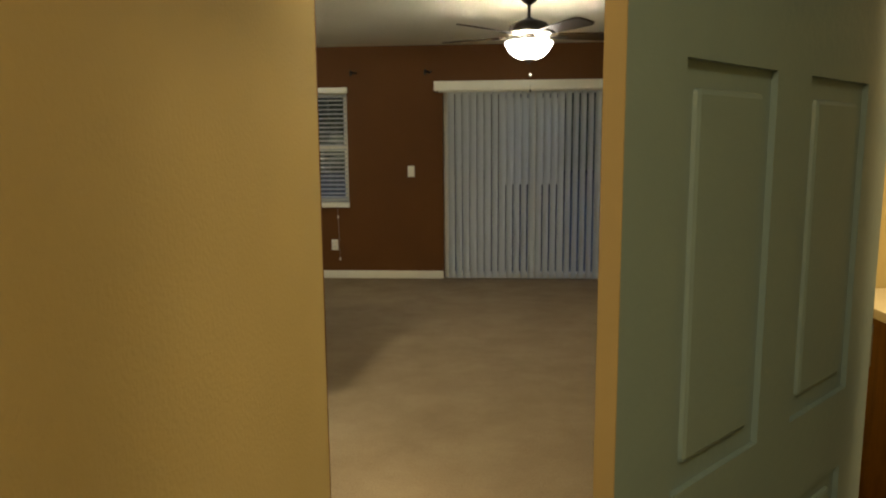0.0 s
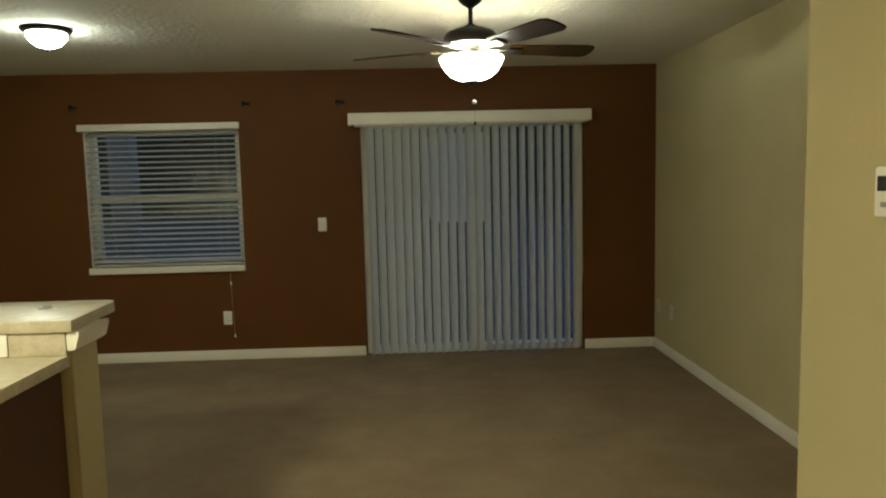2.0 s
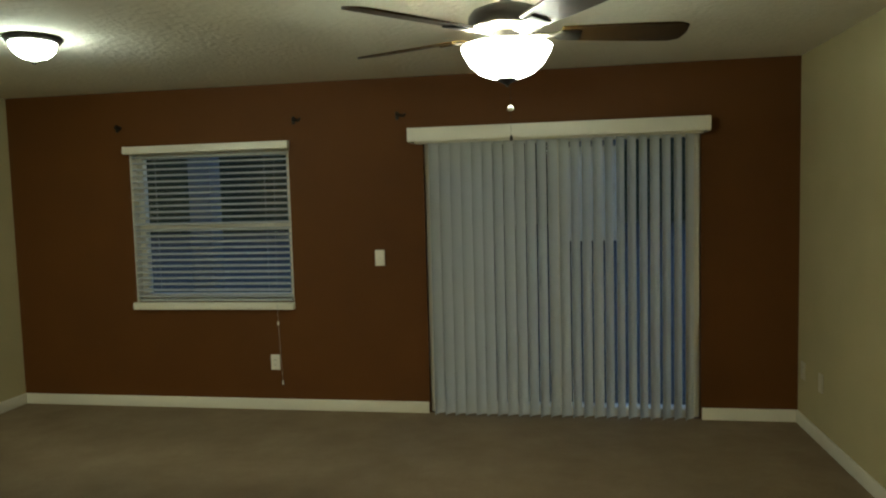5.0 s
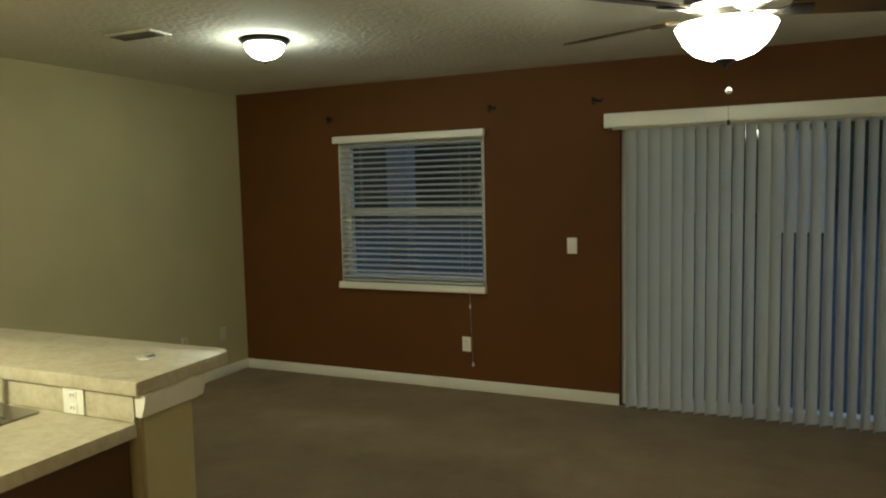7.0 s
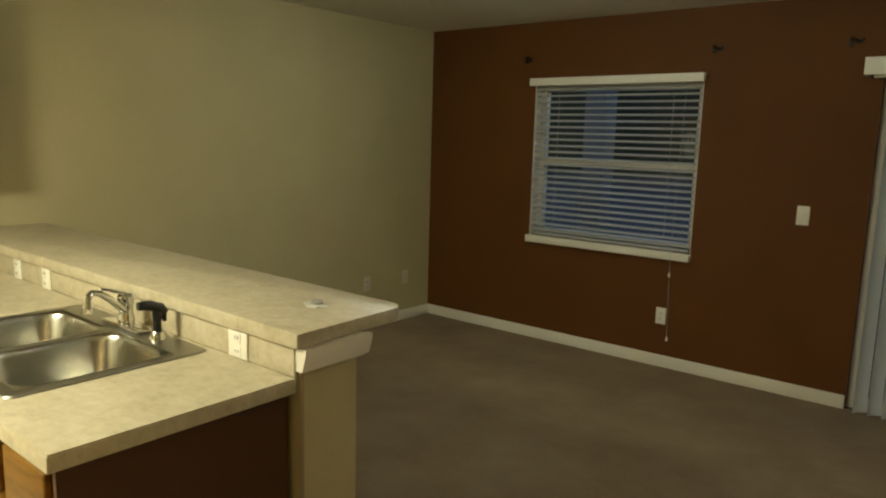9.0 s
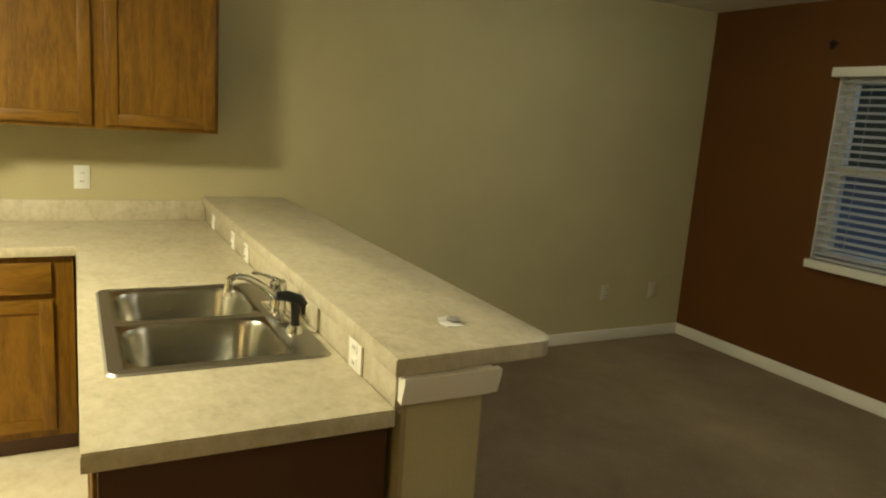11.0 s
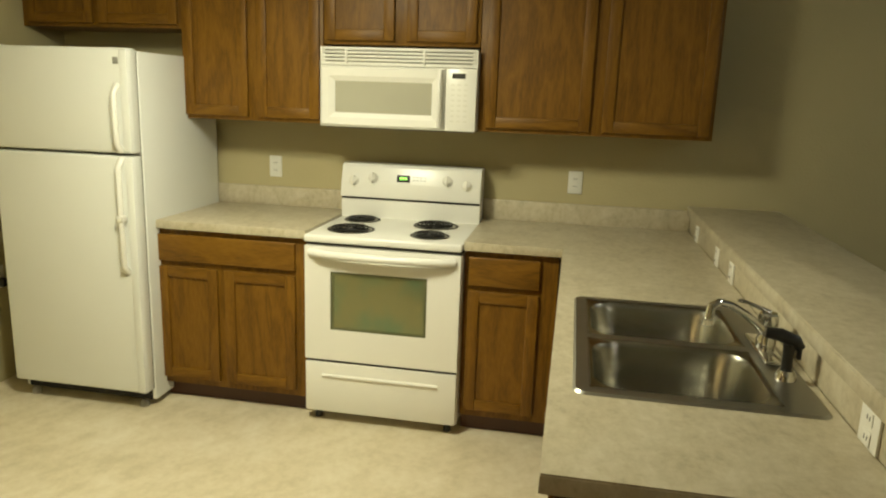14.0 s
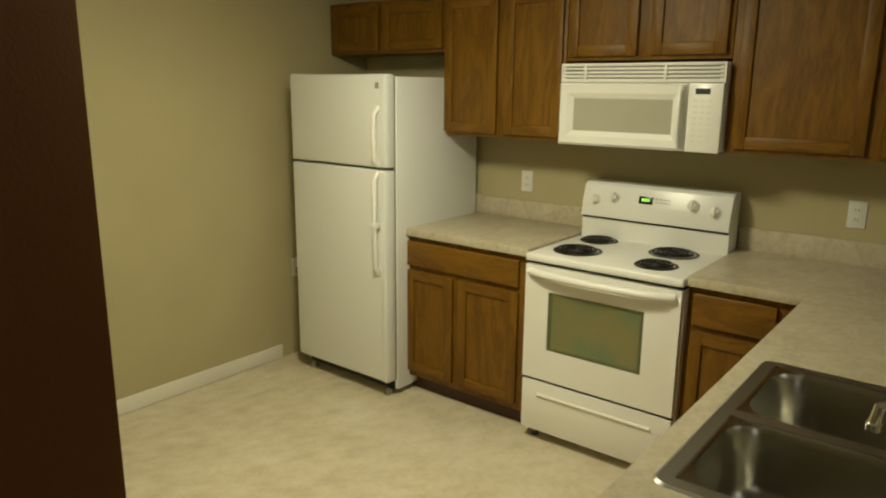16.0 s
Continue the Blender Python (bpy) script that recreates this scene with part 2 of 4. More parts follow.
def turned(profile, steps=32, centre=(0, 0, 0)):
    """A surface of revolution about z from (radius, z) pairs."""
    bm = blank()
    rings = []
    for r, z in profile:
        rings.append([bm.verts.new((centre[0] + r * math.cos(2 * math.pi * k / steps), centre[1] + r * math.sin(2 * math.pi * k / steps), centre[2] + z)) for k in range(steps)])
    for a, b in zip(rings, rings[1:]):
        for k in range(steps):
            bm.faces.new((a[k], a[(k + 1) % steps], b[(k + 1) % steps], b[k]))
    for ring in (rings[0], rings[-1]):
        bm.faces.new(ring)
    bmesh.ops.recalc_face_normals(bm, faces=bm.faces)
    return bm


def tube(points, radius, steps=12):
    """A round bar along a line of points."""
    bm = blank()
    pts = [Vector(p) for p in points]
    rings = []
    for k, p in enumerate(pts):
        way = (pts[min(k + 1, len(pts) - 1)] - pts[max(k - 1, 0)]).normalized()
        side = way.orthogonal().normalized() if k == 0 else (side - way * side.dot(way)).normalized()
        up = way.cross(side)
        r = radius[k] if isinstance(radius, (list, tuple)) else radius
        rings.append([bm.verts.new(p + r * (math.cos(2 * math.pi * j / steps) * side + math.sin(2 * math.pi * j / steps) * up)) for j in range(steps)])
    for a, b in zip(rings, rings[1:]):
        for j in range(steps):
            bm.faces.new((a[j], a[(j + 1) % steps], b[(j + 1) % steps], b[j]))
    bm.faces.new(rings[0][::-1])
    bm.faces.new(rings[-1])
    bmesh.ops.recalc_face_normals(bm, faces=bm.faces)
    return bm


def extruded(outline, axis, lo, hi, bevel=0.0):
    """A prism: outline of (a, b) in the two other axes, from lo to hi along axis (0 x, 1 y, 2 z)."""
    bm = blank()
    put = {0: lambda a, b, c: (c, a, b), 1: lambda a, b, c: (a, c, b), 2: lambda a, b, c: (a, b, c)}[axis]
    low, high = [bm.verts.new(put(a, b, lo)) for a, b in outline], [bm.verts.new(put(a, b, hi)) for a, b in outline]
    n = len(outline)
    bm.faces.new(low)
    bm.faces.new(high[::-1])
    for k in range(n):
        bm.faces.new((low[k], high[k], high[(k + 1) % n], low[(k + 1) % n]))
    bmesh.ops.recalc_face_normals(bm, faces=bm.faces)
    if bevel:
        bmesh.ops.bevel(bm, geom=list(bm.edges), offset=bevel, segments=2, affect="EDGES", profile=0.5)
    return bm


def finish(bm, name, material, smooth):
    data = bpy.data.meshes.new(name)
    bm.to_mesh(data)
    bm.free()
    data.materials.append(material)
    if smooth:
        data.shade_smooth()
        data.set_sharp_from_angle(angle=radians(38))
    return data


def origin(ob):
    return Vector(ob.location) + (origin(ob.parent) if ob.parent else Vector())


def part(name, bm, material, parent, label="", smooth=True, local=False):
    """One mesh under a thing or a part. Its code is in world metres unless local."""
    if not local:
        bmesh.ops.translate(bm, verts=bm.verts, vec=-origin(parent))
    ob = new(name, finish(bm, name, material, smooth))
    ob.parent = parent
    return tagged(ob, label) if label else ob


def thing(name, place, label, category, group=""):
    ob = new(name)
    ob.empty_display_size = 0.1
    ob.location = place
    return tagged(ob, label, category, group)


def solo(name, bm, material, label, category, group="", smooth=True):
    """A thing of one mesh, with its origin at its base."""
    lo = Vector([min(v.co[k] for v in bm.verts) for k in range(3)])
    hi = Vector([max(v.co[k] for v in bm.verts) for k in range(3)])
    base = Vector(((lo.x + hi.x) / 2, (lo.y + hi.y) / 2, lo.z))
    bmesh.ops.translate(bm, verts=bm.verts, vec=-base)
    ob = new(name, finish(bm, name, material, smooth))
    ob.location = base
    return tagged(ob, label, category, group)


def structure(name, bm, material, label, category, smooth=False):
    ob = new(name, finish(bm, name, material, smooth))
    return tagged(ob, label, category, kind="structure")


# ---- structure ----
W, E, N, S = -3.685, 2.175, 7.55, 0.455          # faces of the outer walls
HL, HR, HEND = -0.334, 1.023, 2.19               # hall: left face, right face, end of the left block
KX, TOP, T, BACK = -1.03, 2.44, 0.12, -1.30
RET, NEARX = 3.10, 0.93                        # end of the hall's right wall; its face before the doorway

structure("wall_west", box(W - T, W, S - T, N + 0.2, -0.1, TOP), M_WALL, "beige painted wall behind kitchen and living room", "wall")
structure("wall_east", box(E, E + T, RET, N + 0.2, -0.1, TOP), M_WALL, "beige painted living room side wall", "wall")
structure("wall_kitchen_back", box(W, KX, S - T, S, -0.1, TOP), M_WALL, "beige painted wall beside the refrigerator", "wall")
structure("wall_hall_left", box(KX, HL, BACK, HEND - 0.012, -0.1, TOP), M_WALL, "beige painted block of wall between hall and kitchen", "wall")
structure("wall_end_red", box(KX, HL, HEND - 0.012, HEND, -0.1, TOP), M_RED, "dark red painted end of the hall wall", "wall")
# hall right wall with the bathroom doorway
DY0, DY1, DZ = 1.36, 2.345, 2.05
bm = blank()
add_box(bm, NEARX, HR + T, BACK, DY0, -0.1, TOP)
add_box(bm, HR, HR + T, DY1, RET, -0.1, TOP)
add_box(bm, HR, HR + T, DY0, DY1, DZ, TOP)
structure("wall_hall_right", bm, M_WALL, "yellowish beige hall wall with a bathroom doorway", "wall")
structure("wall_return", box(HR + T, E, RET - T, RET, -0.1, TOP), M_WALL, "beige return wall at the hall's end", "wall")
structure("wall_hall_back", box(HL, NEARX, BACK - T, BACK, -0.1, TOP), M_WALL, "beige wall closing the entry hall", "wall")
# bathroom shell
structure("wall_bathroom_far", box(2.9, 2.9 + T, 0.5, RET - T, -0.1, TOP), M_CLOTH, "warm lit bathroom wall", "wall")
structure("wall_bathroom_near", box(HR + T, 2.9, 0.5, 0.5 + T, -0.1, TOP), M_CLOTH, "warm lit bathroom wall", "wall")
structure("wall_bathroom_side", box(E, 2.9, RET - T, RET, -0.1, TOP), M_CLOTH, "warm lit bathroom wall", "wall")

# red wall with window and sliding door openings
WX0, WX1, WZ0, WZ1 = -2.65, -1.365, 0.826, 1.985
SX0, SX1, SZ1 = -0.352, 1.55, 2.0
RT = 0.16
bm = blank()
add_box(bm, W, WX0, N, N + RT, -0.1, TOP)
add_box(bm, WX0, WX1, N, N + RT, -0.1, WZ0)
add_box(bm, WX0, WX1, N, N + RT, WZ1, TOP)
add_box(bm, WX1, SX0, N, N + RT, -0.1, TOP)
add_box(bm, SX0, SX1, N, N + RT, SZ1, TOP)
add_box(bm, SX1, E, N, N + RT, -0.1, TOP)
bmesh.ops.remove_doubles(bm, verts=bm.verts, dist=0.0005)
structure("wall_north", bm, M_RED, "brick red accent wall with window and sliding door", "wall")

structure("floor_carpet", box(-0.95, E, BACK, N + 0.02, -0.1, 0.0), M_CARPET, "worn taupe carpet with soft tread marks", "carpet")
structure("floor_carpet_dining", box(W, -0.95, 4.09, N + 0.02, -0.1, 0.0), M_CARPET, "worn taupe carpet beside the breakfast bar", "carpet")
structure("floor_kitchen", box(W, -0.95, S, 4.09, -0.1, -0.003), M_VINYL, "cream mottled sheet floor in the kitchen", "floor")
structure("floor_bathroom", box(HR, 2.9, 0.5, RET, -0.1, -0.004), M_VINYL, "cream mottled bathroom floor", "floor")
structure("ceiling", box(W - T, 3.05, BACK - T, N + 0.2, TOP, TOP + 0.1), M_CEIL, "off-white knockdown textured ceiling", "ceiling")

BH, BT = 0.085, 0.014


def baseboard(x0, x1, y0, y1):
    b = box(x0, x1, y0, y1, 0.0, BH, 0.004)
    return structure("baseboard", b, M_TRIM, "white painted wooden baseboard", "baseboard", True)


baseboard(W, W + BT, 4.193, N)
baseboard(W + BT, SX0 - 0.005, N - BT, N)
baseboard(SX1 + 0.005, E - BT, N - BT, N)
baseboard(E - BT, E, RET, N)
baseboard(HR - BT, HR, DY1 + 0.07, RET)
baseboard(HR - BT, E - BT, RET, RET + BT)
baseboard(HL, HL + BT, BACK, HEND - 0.02)
baseboard(-2.9, KX - BT, S, S + BT)
baseboard(KX - BT, KX, S, HEND - 0.02)
baseboard(NEARX - BT, NEARX, BACK, DY0 - 0.07)

# ---- window with horizontal blind ----
win = structure("window_1", box(WX0 + 0.002, WX1 - 0.002, N + 0.11, N + 0.118, WZ0 + 0.002, WZ1 - 0.002), M_GLASS, "double hung white framed window on the red wall", "window")
win.visible_shadow = False
fw = 0.055
bm = blank()
add_box(bm, WX0, WX0 + fw, N + 0.085, N + 0.145, WZ0, WZ1, 0.004)
add_box(bm, WX1 - fw, WX1, N + 0.085, N + 0.145, WZ0, WZ1, 0.004)
add_box(bm, WX0 + fw, WX1 - fw, N + 0.085, N + 0.145, WZ1 - fw, WZ1, 0.004)
add_box(bm, WX0 + fw, WX1 - fw, N + 0.085, N + 0.145, WZ0, WZ0 + fw, 0.004)
part("window_frame", bm, M_TRIM, win)
part("meeting_rail", box(WX0 + fw, WX1 - fw, N + 0.078, N + 0.14, 1.368, 1.428, 0.005), M_TRIM, win)
bm = blank()
for x0, x1 in ((WX0, WX0 + 0.006), (WX1 - 0.006, WX1)):
    add_box(bm, x0, x1, N + 0.002, N + 0.084, WZ0, WZ1)
add_box(bm, WX0 + 0.006, WX1 - 0.006, N + 0.002, N + 0.084, WZ1 - 0.006, WZ1)
part("window_reveal", bm, M_TRIM, win)
part("window_sill", box(WX0 - 0.014, WX1 + 0.006, N - 0.04, N + 0.084, WZ0 - 0.055, WZ0 - 0.001, 0.006), M_TRIM, win)

blind = thing("window_blind", (-2.008, N, 1.96), "white horizontal slat blind, lowered with slats open", "blind")
part("valance", box(-2.675, -1.35, N - 0.055, N - 0.008, 1.966, 2.023, 0.005), M_TRIM, blind)
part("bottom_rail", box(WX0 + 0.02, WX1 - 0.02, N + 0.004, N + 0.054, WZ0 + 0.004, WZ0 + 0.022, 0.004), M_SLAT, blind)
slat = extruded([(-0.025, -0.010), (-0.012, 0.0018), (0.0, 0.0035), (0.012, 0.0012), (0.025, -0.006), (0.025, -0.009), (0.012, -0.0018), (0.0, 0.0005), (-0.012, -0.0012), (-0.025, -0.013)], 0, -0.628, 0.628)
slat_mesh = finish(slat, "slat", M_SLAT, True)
COUNT = 24
for k in range(COUNT):
    ob = new("slat", slat_mesh)
    ob.parent = blind
    ob.location = Vector((-2.008, N + 0.03, WZ0 + 0.05 + k * (1.945 - WZ0 - 0.05) / (COUNT - 1))) - Vector(blind.location)
for x in (-2.44, -1.56):
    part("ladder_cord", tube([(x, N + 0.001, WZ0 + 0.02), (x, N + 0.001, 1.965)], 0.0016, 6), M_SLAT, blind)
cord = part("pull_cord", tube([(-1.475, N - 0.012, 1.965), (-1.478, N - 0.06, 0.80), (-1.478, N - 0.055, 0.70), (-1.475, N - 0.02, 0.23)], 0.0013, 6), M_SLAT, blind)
part("cord_tassel", turned([(0.003, 0.03), (0.006, 0.02), (0.009, 0.0)], 12, (-1.475, N - 0.02, 0.20)), M_PLASTIC, cord)
part("cord_tassel", turned([(0.003, 0.03), (0.006, 0.02), (0.008, 0.0)], 12, (-1.478, N - 0.055, 0.66)), M_PLASTIC, cord)

# ---- sliding glass door with vertical blind ----
slide = structure("door_1", box(SX0 + 0.05, SX1 - 0.05, N + 0.10, N + 0.108, 0.06, SZ1 - 0.05), M_GLASS, "sliding glass patio door with pale frame", "door")
slide.visible_shadow = False
bm = blank()
add_box(bm, SX0, SX0 + 0.05, N + 0.05, N + 0.15, 0.0, SZ1, 0.004)
add_box(bm, SX1 - 0.05, SX1, N + 0.05, N + 0.15, 0.0, SZ1, 0.004)
add_box(bm, SX0 + 0.05, SX1 - 0.05, N + 0.05, N + 0.15, SZ1 - 0.05, SZ1, 0.004)
part("door_frame", bm, M_TRIM, slide)
part("middle_stile", box(0.56, 0.63, N + 0.06, N + 0.14, 0.06, SZ1 - 0.05, 0.004), M_TRIM, slide)
part("sill_track", box(SX0 + 0.05, SX1 - 0.05, N + 0.025, N + 0.15, 0.0, 0.06, 0.004), M_TRIM, slide)
part("door_handle", box(SX0 + 0.055, SX0 + 0.085, N + 0.02, N + 0.05, 0.92, 1.16, 0.008), M_TRIM, slide)

vb = thing("vertical_blind", (0.6, N, 0.0), "long vertical blind of pale vinyl vanes, drawn closed", "blind")
part("valance", box(-0.43, 1.58, N - 0.178, N - 0.166, 1.966, 2.062, 0.003), M_TRIM, vb, "cream valance board")
part("valance_return", box(-0.43, -0.418, N - 0.166, N - 0.001, 1.966, 2.062), M_TRIM, vb)
part("valance_return", box(1.568, 1.58, N - 0.166, N - 0.001, 1.966, 2.062), M_TRIM, vb)
part("head_rail", box(-0.39, 1.545, N - 0.11, N - 0.07, 1.955, 2.0, 0.003), M_TRIM, vb)
arc = [(0.0445 * s, 0.013 * (1 - s * s)) for s in (-1, -0.6, -0.2, 0.2, 0.6, 1)]
bm = extruded(arc + [(a, b - 0.0011) for a, b in arc[::-1]], 2, 0.025, 1.955)
vane_mesh = finish(bm, "vane", M_VANE, True)
VANES = 24
for k in range(VANES):
    ob = new("vane", vane_mesh)
    ob.parent = vb
    ob.location = Vector((-0.262 + k * 1.722 / (VANES - 1), N - 0.09, 0)) - Vector(vb.location)
    ob.rotation_euler = (0, 0, radians(42 + random.uniform(-7, 7)))
part("wand", tube([(1.505, N - 0.10, 1.93), (1.51, N - 0.105, 0.7)], 0.004, 8), M_PLASTIC, vb)

# curtain rod brackets left on the red wall
for x, z in ((-2.736, 2.165), (-1.314, 2.170), (-0.535, 2.170)):
    br = thing("curtain_bracket", (x, N, z), "small dark metal curtain rod bracket, empty, on the red wall", "bracket", "curtain brackets")
    part("plate", box(x - 0.012, x + 0.012, N - 0.008, N, z - 0.028, z + 0.028, 0.003), M_BRONZE, br)
    part("arm", tube([(x, N - 0.005, z), (x + 0.01, N - 0.04, z + 0.006), (x + 0.035, N - 0.06, z - 0.002), (x + 0.06, N - 0.065, z - 0.012), (x + 0.07, N - 0.066, z + 0.008)], 0.009, 8), M_BRONZE, br)


# ---- wall plates ----
def wall_plate(name, centre, facing, label, wide=0.072, tall=0.117, kind="outlet", plugged=False, paint=M_PLASTIC):
    """A cover plate; facing is the outward direction '+x', '-x', '+y' or '-y'."""
    t = thing(name, centre, label, kind, "wall plates")
    ax = Vector({"+x": (1, 0, 0), "-x": (-1, 0, 0), "+y": (0, 1, 0), "-y": (0, -1, 0)}[facing])
    side = Vector((0, 0, 1)).cross(ax)

    def slab(u0, u1, v0, v1, w0, w1, bev):
        b = box(u0, u1, v0, v1, w0, w1, bev)
        m = Matrix((side, (0, 0, 1), ax)).transposed().to_4x4()
        bmesh.ops.transform(b, matrix=Matrix.Translation(centre) @ m, verts=b.verts)
        return b
    part("plate", slab(-wide / 2, wide / 2, -tall / 2, tall / 2, 0, 0.007, 0.003), paint, t)
    across = 1 if wide < 0.1 else 2
    for k in range(across):
        u = 0 if across == 1 else (-0.023 + 0.046 * k)
        if kind == "outlet":
            for v in (-0.02, 0.02):
                soc = part("socket", slab(u - 0.017, u + 0.017, v - 0.014, v + 0.014, 0.007, 0.0095, 0.002), paint, t)
                for du in (-0.006, 0.006):
                    part("slot", slab(u + du - 0.0014, u + du + 0.0014, v - 0.004, v + 0.005, 0.0095, 0.0102, 0), M_DARK, soc)
        elif kind == "switch":
            part("toggle", slab(u - 0.005, u + 0.005, -0.012, 0.012, 0.007, 0.016, 0.002), paint, t)
        else:
            part("screw", slab(-0.003, 0.003, -0.003, 0.003, 0.007, 0.0085, 0.001), paint, t)
    if plugged:
        part("plug", slab(-0.018, 0.018, -0.045, 0.0, 0.0095, 0.05, 0.006), M_BLACK, t, "black appliance plug")
    return t


wall_plate("light_switch", (-0.694, N, 1.149), "-y", "white light switch plate on the red wall", kind="switch")
wall_plate("wall_outlet", (-1.534, N, 0.365), "-y", "white outlet plate low on the red wall")
wall_plate("wall_outlet", (W, 6.783, 0.372), "+x", "beige outlet plate low on the beige wall", paint=M_PLATE)
wall_plate("wall_outlet", (W, 7.237, 0.372), "+x", "beige cable plate low on the beige wall", paint=M_PLATE, kind="cable plate")
wall_plate("wall_outlet", (E, 7.44, 0.38), "-x", "beige outlet plate low on the side wall", paint=M_PLATE)
wall_plate("wall_outlet", (E, 7.12, 0.38), "-x", "beige cable plate low on the side wall", paint=M_PLATE, kind="cable plate")
wall_plate("wall_outlet", (HR, 2.642, 0.355), "-x", "beige outlet plate low on the hall wall", paint=M_PLATE)
wall_plate("wall_outlet", (W, 1.726, 1.147), "+x", "white outlet plate above the counter", paint=M_KEY)
wall_plate("wall_outlet", (W, 3.374, 1.147), "+x", "white outlet plate above the counter corner", paint=M_KEY)
wall_plate("wall_outlet", (-3.045, S, 0.56), "+y", "white outlet with a black plug beside the refrigerator", plugged=True)

# ---- thermostat ----
th = thing("thermostat", (HR, 2.774, 1.428), "white digital thermostat on the hall wall", "thermostat")
part("case", box(HR - 0.024, HR, 2.729, 2.819, 1.420, 1.516, 0.007), M_PLASTIC, th)
part("display", box(HR - 0.0255, HR - 0.023, 2.778, 2.806, 1.470, 1.498), M_DARK, th, "dark grey display")
for z in (1.492, 1.475):
    part("button", box(HR - 0.027, HR - 0.023, 2.749, 2.764, z - 0.006, z + 0.006, 0.002), M_MARK, th)
part("button", box(HR - 0.027, HR - 0.023, 2.754, 2.794, 1.440, 1.450, 0.002), M_MARK, th)

# ---- bathroom doorway trim and open door ----
cs = structure("door_2", box(HR - 0.016, HR, DY1, DY1 + 0.06, 0.0, DZ + 0.06, 0.004), M_TRIM, "white painted bathroom door casing", "door casing", True)
part("casing", box(HR - 0.016, HR, DY0, DY1, DZ, DZ + 0.06, 0.004), M_TRIM, cs)
part("jamb", box(HR - 0.001, HR + T, DY1 - 0.018, DY1 - 0.001, 0.0, DZ - 0.001), M_TRIM, cs)
part("jamb", box(NEARX, HR + T, DY0 + 0.001, DY0 + 0.018, 0.0, DZ - 0.001), M_TRIM, cs)
part("strike_plate", box(HR + 0.02, HR + 0.05, DY1 - 0.0205, DY1 - 0.018, 0.91, 0.96, 0.001), M_BRONZE, cs, "dark strike plate")

HINGE, FREE = Vector((0.862, 1.395, 0)), Vector((0.308, 0.818, 0))
leaf = thing("panel_door", HINGE, "six-panel door, coloured as in cool shade, standing open into the hall", "door")
leaf.rotation_euler = (0, 0, math.atan2(FREE.y - HINGE.y, FREE.x - HINGE.x))
LW, LT = (FREE - HINGE).length, 0.026
bm = blank()
st = 0.115
cols = [(st, LW / 2 - 0.055), (LW / 2 + 0.055, LW - st)]
rows = [(0.25, 0.86), (1.0, 1.51), (1.66, 1.93)]
for u0, u1 in ((0, st), (LW / 2 - 0.055, LW / 2 + 0.055), (LW - st, LW)):
    add_box(bm, u0, u1, -LT / 2, LT / 2, 0.012, 2.035)
for z0, z1 in ((0.012, 0.25), (0.86, 1.0), (1.51, 1.66), (1.93, 2.035)):
    for u0, u1 in cols:
        add_box(bm, u0, u1, -LT / 2, LT / 2, z0, z1)
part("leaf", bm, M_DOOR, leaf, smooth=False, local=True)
part("latch_edge", box(LW, LW + 0.002, -LT / 2, LT / 2, 0.012, 2.035), M_EDGE, leaf, "beige latch edge", local=True)
for u0, u1 in cols:
    for z0, z1 in rows:
        b = box(u0, u1, -LT / 2 + 0.009, LT / 2 - 0.009, z0, z1)
        add_box(b, u0 + 0.03, u1 - 0.03, -LT / 2 + 0.002, LT / 2 - 0.002, z0 + 0.03, z1 - 0.03, 0.008)
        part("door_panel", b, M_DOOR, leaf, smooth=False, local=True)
for z in (0.25, 1.04, 1.80):
    b = tube([(-0.008, 0.0, z - 0.045), (-0.008, 0.0, z + 0.045)], 0.010, 10)
    add_box(b, -0.045, -0.008, -0.003, 0.003, z - 0.04, z + 0.04)
    part("hinge", b, M_BRONZE, leaf, local=True)
for s in (-1, 1):
    b = turned([(0.028, 0.0), (0.028, 0.006), (0.012, 0.012), (0.012, 0.035), (0.026, 0.045), (0.03, 0.058), (0.02, 0.07)], 20)
    bmesh.ops.transform(b, matrix=Matrix.Translation((LW - 0.065, s * LT / 2, 0.93)) @ Matrix.Rotation(radians(-90 * s), 4, "X"), verts=b.verts)
    part("door_knob", b, M_BRONZE, leaf, local=True)

# bathroom glimpsed past the door
van = thing("vanity_cabinet", (2.2, 2.5, 0), "brown oak bathroom vanity with a white top", "vanity")
part("body", box(1.55, 2.85, 2.33, RET - T - 0.002, 0.0, 0.80, 0.004), M_OAKV, van)
part("vanity_top", box(1.52, 2.87, 2.28, RET - T - 0.002, 0.80, 0.84, 0.01), M_WHITE, van)
lb = thing("bathroom_light_bar", (2.2, RET - T, 2.0), "lit bathroom light bar with frosted glass shades", "lamp")
part("bar", box(1.8, 2.6, RET - T - 0.03, RET - T - 0.001, 1.97, 2.05, 0.01), M_CHROME, lb)
for x in (1.95, 2.2, 2.45):
    part("shade", turned([(0.03, 0.06), (0.05, 0.0), (0.06, -0.08)], 20, (x, RET - T - 0.10, 1.98)), M_BATHLAMP, lb)
    part("arm", tube([(x, RET - T - 0.02, 2.03), (x, RET - T - 0.1, 2.05)], 0.012, 8), M_CHROME, lb)
wall_plate("light_switch", (2.9, 2.15, 1.25), "-x", "white light switch plate on the bathroom wall", kind="switch")


